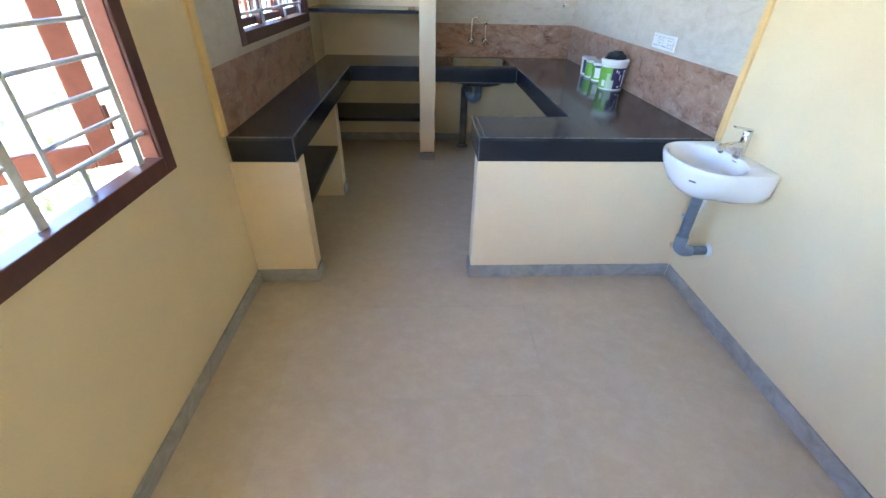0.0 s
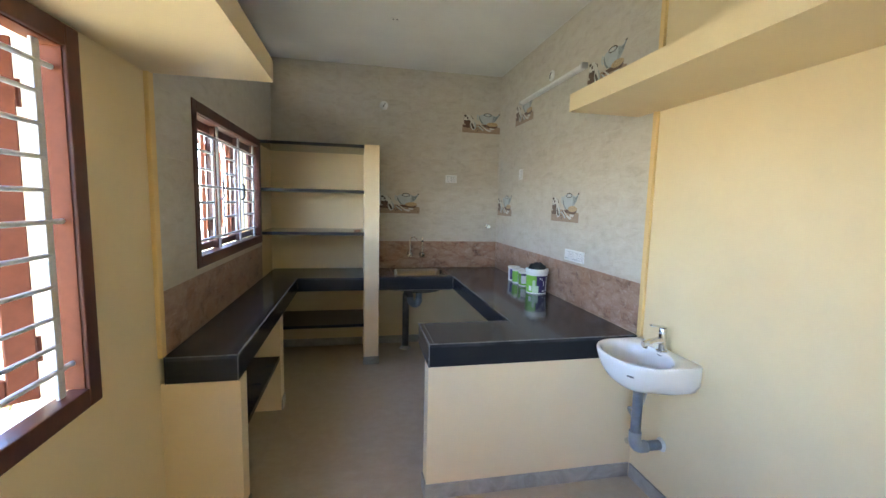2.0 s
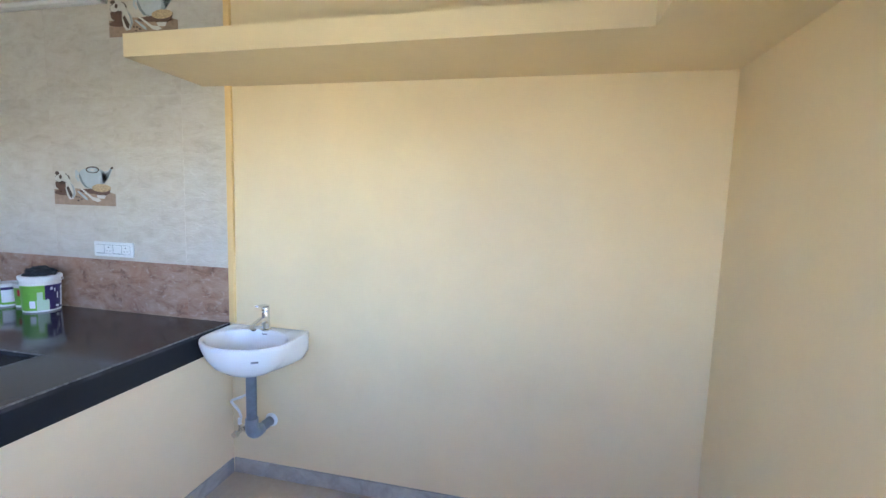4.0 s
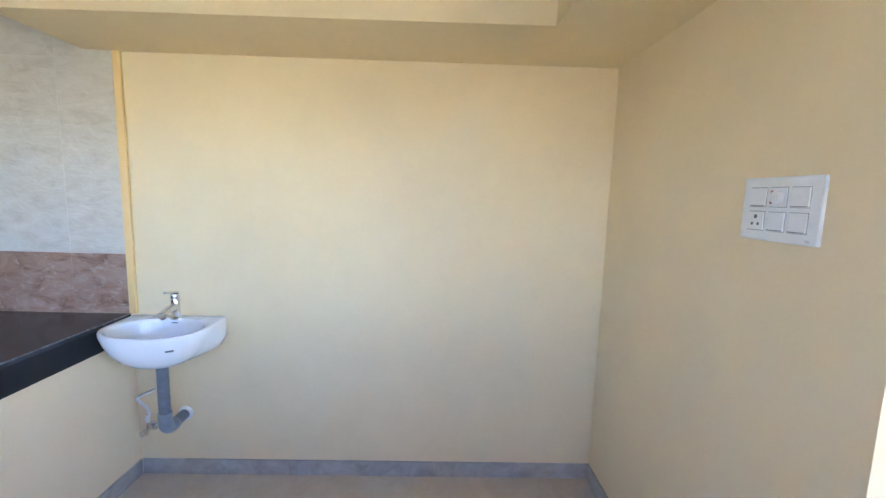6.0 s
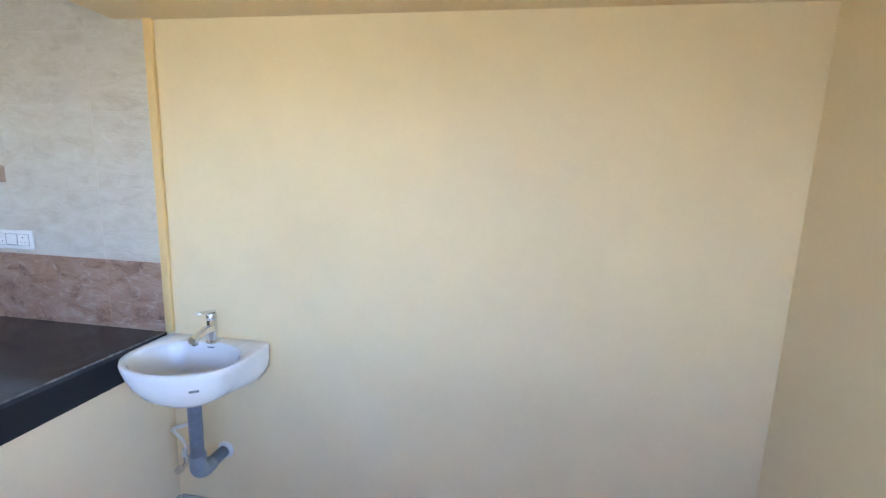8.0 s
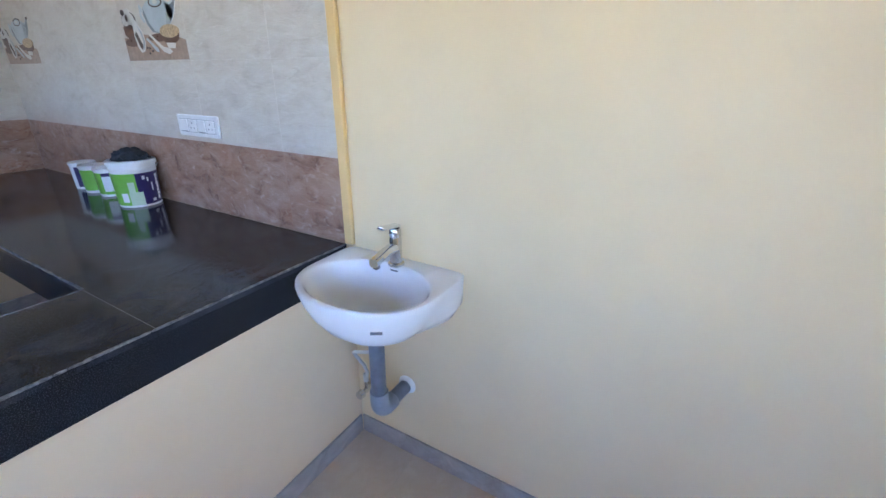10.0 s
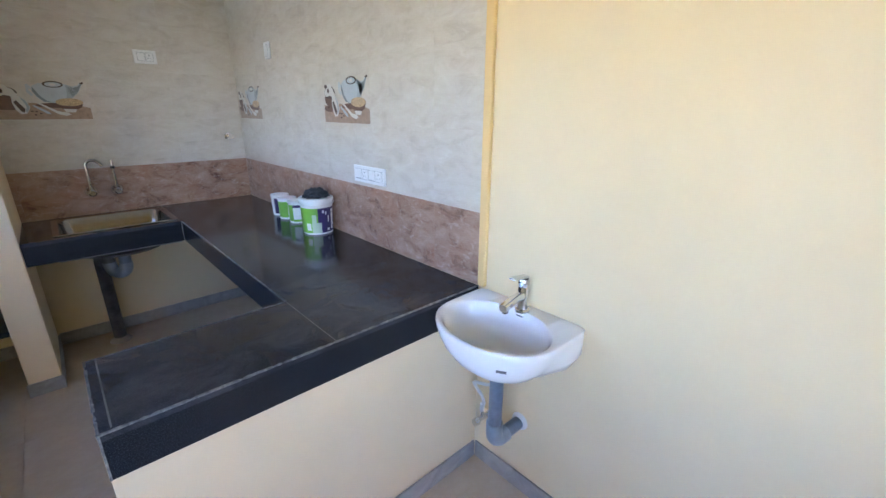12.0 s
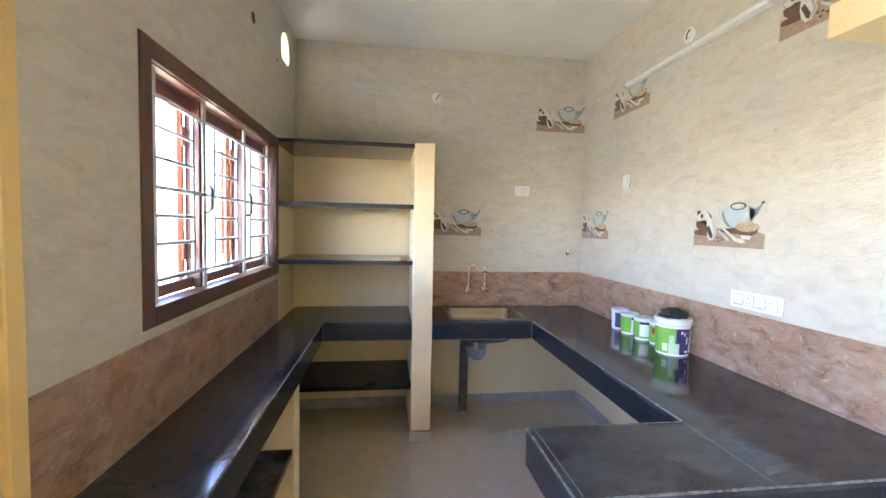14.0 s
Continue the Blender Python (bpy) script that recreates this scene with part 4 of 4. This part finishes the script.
def decor(at, turn, w=0.45, hh=0.300):
    t = thing("printed_tile", at, "cream wall tile printed with teapot, eggs and nuts", "wall tile", "printed kitchen tiles", turn)
    part("tile_body", boxed(-0.0008, w + 0.0028, 0, 0.015, -0.0008, hh + 0.0038), CREAM_TILE, t)
    g = 0.004
    print2("table_print", [(g, g), (w - g, g), (w - g, 0.085), (0.40, 0.10), (0.33, 0.095), (0.24, 0.115), (0.13, 0.12), (0.06, 0.105), (g, 0.11)], 0, P_TABLE, t, "brown printed table top")
    print2("teapot_print", [(0.232, 0.125), (0.205, 0.16), (0.190, 0.20), (0.195, 0.232), (0.225, 0.252), (0.29, 0.262), (0.35, 0.250), (0.38, 0.238), (0.405, 0.245), (0.422, 0.266), (0.434, 0.266), (0.428, 0.245), (0.405, 0.195), (0.375, 0.16), (0.335, 0.13), (0.29, 0.118)], 1, P_POT, t, "pale printed teapot")
    print2("handle_print", [(0.193, 0.222), (0.178, 0.247), (0.168, 0.24), (0.166, 0.19), (0.185, 0.165), (0.196, 0.175), (0.179, 0.2), (0.180, 0.215), (0.194, 0.205)], 1, P_POT, t, "pale printed handle")
    print2("teapot_side_print", [(0.335, 0.132), (0.345, 0.17), (0.35, 0.21), (0.348, 0.249), (0.38, 0.236), (0.40, 0.19), (0.373, 0.16)], 2, P_MID, t, "grey printed shading")
    print2("table_shadow_print", ell(0.29, 0.102, 0.10, 0.018), 1, P_BAND, t, "dark printed shadow on the table")
    print2("table_shadow_print", ell(0.075, 0.088, 0.07, 0.02), 1, P_BAND, t, "dark printed shadow on the table")
    print2("spout_tip_print", [(0.418, 0.262), (0.434, 0.270), (0.440, 0.262), (0.428, 0.252)], 3, P_DARK, t)
    print2("garlic_shadow_print", ell(0.07, 0.185, 0.055, 0.038), 2, P_DARK, t, "dark printed gaps between the eggs")
    print2("jug_shade_print", [(0.128, 0.160), (0.153, 0.13), (0.163, 0.085), (0.146, 0.05), (0.140, 0.06), (0.150, 0.09), (0.142, 0.125)], 6, P_MID, t)
    print2("lid_print", ell(0.292, 0.248, 0.048, 0.023), 2, P_DARK, t, "dark printed lid opening")
    print2("lid_inner_print", ell(0.292, 0.247, 0.038, 0.016), 3, P_POT, t)
    print2("lid_knob_print", ell(0.292, 0.247, 0.016, 0.008), 4, P_WHITE, t)
    print2("teapot_shade_print", [(0.234, 0.127), (0.207, 0.161), (0.192, 0.20), (0.197, 0.23), (0.208, 0.20), (0.222, 0.165), (0.25, 0.13), (0.285, 0.12)], 2, P_SHADE, t, "grey printed shading")
    print2("spout_shade_print", [(0.355, 0.236), (0.385, 0.228), (0.408, 0.238), (0.425, 0.262), (0.43, 0.258), (0.422, 0.240), (0.402, 0.198), (0.372, 0.163), (0.362, 0.19)], 2, P_SHADE, t, "grey printed shading")
    print2("egg_basket_print", [(0.015, 0.16), (0.02, 0.125), (0.045, 0.105), (0.09, 0.105), (0.118, 0.13), (0.125, 0.165)], 2, P_BAND, t, "brown printed basket")
    for u, v, a, b, m in ((0.045, 0.185, 0.028, 0.024, P_WHITE), (0.085, 0.190, 0.03, 0.026, P_WHITE), (0.065, 0.215, 0.027, 0.022, P_WHITE), (0.105, 0.172, 0.02, 0.017, P_WHITE), (0.035, 0.222, 0.016, 0.012, P_DARK), (0.058, 0.196, 0.010, 0.015, P_DARK)):
        print2("egg_print", ell(u, v, a, b, 20), 3 if m is P_WHITE else 4, m, t)
    print2("jug_print", [(0.095, 0.155), (0.128, 0.165), (0.155, 0.13), (0.165, 0.085), (0.145, 0.045), (0.118, 0.04), (0.10, 0.07), (0.092, 0.115)], 5, P_WHITE, t, "white printed jug")
    print2("jug_band_print", [(0.098, 0.12), (0.112, 0.135), (0.142, 0.075), (0.135, 0.05), (0.122, 0.06)], 6, P_DARK, t)
    print2("nut_bowl_print", [(0.285, 0.12), (0.29, 0.095), (0.315, 0.075), (0.375, 0.072), (0.405, 0.09), (0.415, 0.122)], 3, P_BAND, t, "brown printed bowl")
    print2("bowl_foot_print", [(0.315, 0.078), (0.322, 0.055), (0.368, 0.052), (0.378, 0.075)], 4, P_WHITE, t)
    print2("nuts_print", ell(0.35, 0.125, 0.066, 0.028), 4, P_NUTS, t, "printed heap of nuts")
    print2("spoon_print", [(0.20, 0.115), (0.212, 0.118), (0.285, 0.062), (0.33, 0.052), (0.345, 0.038), (0.32, 0.028), (0.285, 0.04), (0.27, 0.054)], 5, P_WHITE, t, "white printed spoon")
    print2("spoon_print", [(0.175, 0.098), (0.185, 0.102), (0.245, 0.055), (0.25, 0.038), (0.235, 0.042)], 6, P_POT, t)
    for u, v in ((0.188, 0.058), (0.205, 0.045), (0.212, 0.068), (0.18, 0.035), (0.168, 0.06)):
        print2("seed_print", ell(u, v, 0.006, 0.0045, 10), 5, P_DARK, t)
    return t


ROWS = [WORK, 1.17, 1.475, 1.78, 2.085, 2.39, 2.695, 3.0, 3.3]
RIGHT = [0.0, -0.477, -0.931, -1.385, -1.839, -2.293, -2.75]
BACK = [0.0, -0.445, -0.899, -1.353, -1.807, -2.261, -2.715]
LEFT = [0.0, -0.018, -0.472, -0.926, -1.380, -1.834, -2.288, -2.742]

first = decor((-0.899, 0, 1.476), 0)
first.matrix_world = pose(-1.352, 0, 1.476)
for m in (pose(-0.444, 0, 2.391), pose(0, -0.024, 1.476, 0, 0, -90), pose(0, -1.386, 1.476, 0, 0, -90), pose(0, -0.478, 2.391, 0, 0, -90), pose(0, -1.840, 2.391, 0, 0, -90)):
    copy_thing(first, m)
taken = {("b", 2, 2), ("b", 0, 5), ("r", 0, 2), ("r", 3, 2), ("r", 1, 5), ("r", 4, 5)}

# ---- wall tiling, tile by tile ----
meshes = {}


def tile_mesh(w, hgt, mat):
    key = (round(w, 4), round(hgt, 4), mat.name)
    if key not in meshes:
        t, c = 0.0145, 0.00015
        me = bpy.data.meshes.new("wall_tile")
        v = [(0, t, 0), (w, t, 0), (w, t, hgt), (0, t, hgt), (0, c, 0), (w, c, 0), (w, c, hgt), (0, c, hgt), (c, 0, c), (w - c, 0, c), (w - c, 0, hgt - c), (c, 0, hgt - c)]
        q = [(3, 2, 1, 0), (0, 1, 5, 4), (1, 2, 6, 5), (2, 3, 7, 6), (3, 0, 4, 7), (4, 5, 9, 8), (5, 6, 10, 9), (6, 7, 11, 10), (7, 4, 8, 11), (8, 9, 10, 11)]
        me.from_pydata(v, [], q)
        me.materials.append(mat)
        meshes[key] = me
    return meshes[key]


def tiling(code, parent, cols, regions, place):
    g = 0.0002
    for u0, u1, v0, v1 in regions:
        for i, (b, a) in enumerate(zip(cols, cols[1:])):
            for j, (lo, hi) in enumerate(zip(ROWS, ROWS[1:])):
                p0, p1, q0, q1 = max(a, u0), min(b, u1), max(lo, v0), min(hi, v1)
                if p1 - p0 < 0.004 or q1 - q0 < 0.004 or (code, i, j) in taken:
                    continue
                p0, p1 = p0 + (g if p0 == a else 0), p1 - (g if p1 == b else 0)
                q0, q1 = q0 + (g if q0 == lo else 0), q1 - (g if q1 == hi else 0)
                mat = BROWN_TILE if j == 0 else CREAM_TILE
                if code == "l" and p0 < VENT[0] < p1 and q0 < VENT[1] < q1:
                    bm = panel(rect2(p0, p1, q0, q1), [circle2(*VENT)], "x", XL + 0.0035, XL + 0.018)
                    part("wall_tile", bm, mat, parent)
                    continue
                ob = new("wall_tile", tile_mesh(p1 - p0, q1 - q0, mat))
                ob.parent = parent
                ob.matrix_world = place(p0, p1, q0)


tiling("r", wall_right, RIGHT, [(-2.556, 0.0, WORK, TOP)], lambda a, b, z: pose(0, b, z, 0, 0, -90))
tiling("b", wall_back, BACK, [(-1.38, 0.0, WORK, TOP), (XL + 0.018, -1.38, 2.128, TOP)], lambda a, b, z: pose(a, 0, z))
tiling("l", wall_left, LEFT, [(-2.5515, W2[0], WORK, TOP), (W2[0], W2[1], WORK, W2[2]), (W2[0], W2[1], W2[3], TOP), (W2[1], 0.0, 2.128, TOP)], lambda a, b, z: pose(XL + 0.018, a, z, 0, 0, 90))
for axis, outline, holes, p0, p1 in (
    ("x", rect2(-2.556, 0.001, WORK, TOP), [], 0.0022, XR + 0.002),
    ("y", [(-1.38, WORK), (0.002, WORK), (0.002, TOP), (XL, TOP), (XL, 2.128), (-1.38, 2.128)], [], 0.0022, YB + 0.002),
    ("x", [(-2.5515, WORK), (W2[1], WORK), (W2[1], W2[2]), (W2[0], W2[2]), (W2[0], W2[3]), (W2[1], W2[3]), (0.002, W2[3]), (0.002, TOP), (-2.5515, TOP)], [circle2(VENT[0], VENT[1], VENT[2] + 0.0015)], XL - 0.002, XL + 0.0158),
):
    structure("tile_bed", panel(outline, holes, axis, p0, p1), GROUT, "cream tile grout")

# ---- floor tiles ----
FT = 0.6
fm = {}
x_edges = [XL] + [x for x in (-2.15, -1.55, -0.95, -0.35)] + [XR]
y_edges = [YB] + [YB - 0.45 - FT * k for k in range(0, 13)] + [-8.1]
for x0, x1 in zip(x_edges, x_edges[1:]):
    for y1, y0 in zip(y_edges, y_edges[1:]):
        w, d = x1 - x0 - 0.0004, y1 - y0 - 0.0004
        key = (round(w, 4), round(d, 4))
        if key not in fm:
            me = bpy.data.meshes.new("floor_tile")
            c = 0.0003
            v = [(0, 0, -0.013), (w, 0, -0.013), (w, d, -0.013), (0, d, -0.013), (0, 0, -c), (w, 0, -c), (w, d, -c), (0, d, -c), (c, c, 0), (w - c, c, 0), (w - c, d - c, 0), (c, d - c, 0)]
            q = [(3, 2, 1, 0), (0, 1, 5, 4), (1, 2, 6, 5), (2, 3, 7, 6), (3, 0, 4, 7), (4, 5, 9, 8), (5, 6, 10, 9), (6, 7, 11, 10), (7, 4, 8, 11), (8, 9, 10, 11)]
            me.from_pydata(v, [], q)
            me.materials.append(FLOOR_TILE)
            fm[key] = me
        ob = new("floor_tile", fm[key])
        ob.parent = floor
        ob.matrix_world = pose(x0 + 0.0002, y0 + 0.0002, 0)


# ---- weeds in the yard beyond the windows ----
def weeds():
    rng = random.Random(5)
    vs, fs = [], []
    for _ in range(260):
        x, y = rng.uniform(-9.5, -4.3), rng.uniform(-5.5, 3.5)
        tall = rng.uniform(0.08, 0.28)
        for _ in range(12):
            a, lean, w = rng.uniform(0, 6.283), rng.uniform(0.1, 0.75), rng.uniform(0.010, 0.026)
            h = tall * rng.uniform(0.5, 1.0)
            bx, by = x + rng.uniform(-0.07, 0.07), y + rng.uniform(-0.07, 0.07)
            dx, dy = math.cos(a), math.sin(a)
            i = len(vs)
            for f, ww in ((0.0, 0.5), (0.55, 1.0), (1.0, 0.05)):
                out = lean * h * f * f
                for sgn in (-1, 1):
                    vs.append((bx + dx * out - dy * w * ww * sgn, by + dy * out + dx * w * ww * sgn, BASE - 0.01 + h * f))
            fs += [(i, i + 1, i + 3, i + 2), (i + 2, i + 3, i + 5, i + 4)]
    me = bpy.data.meshes.new("weeds")
    me.from_pydata(vs, [], fs)
    me.materials.append(WEED)
    tagged(new("weeds", me), "low green weeds scattered over the sunny yard", "weeds", "", "stuff")


weeds()
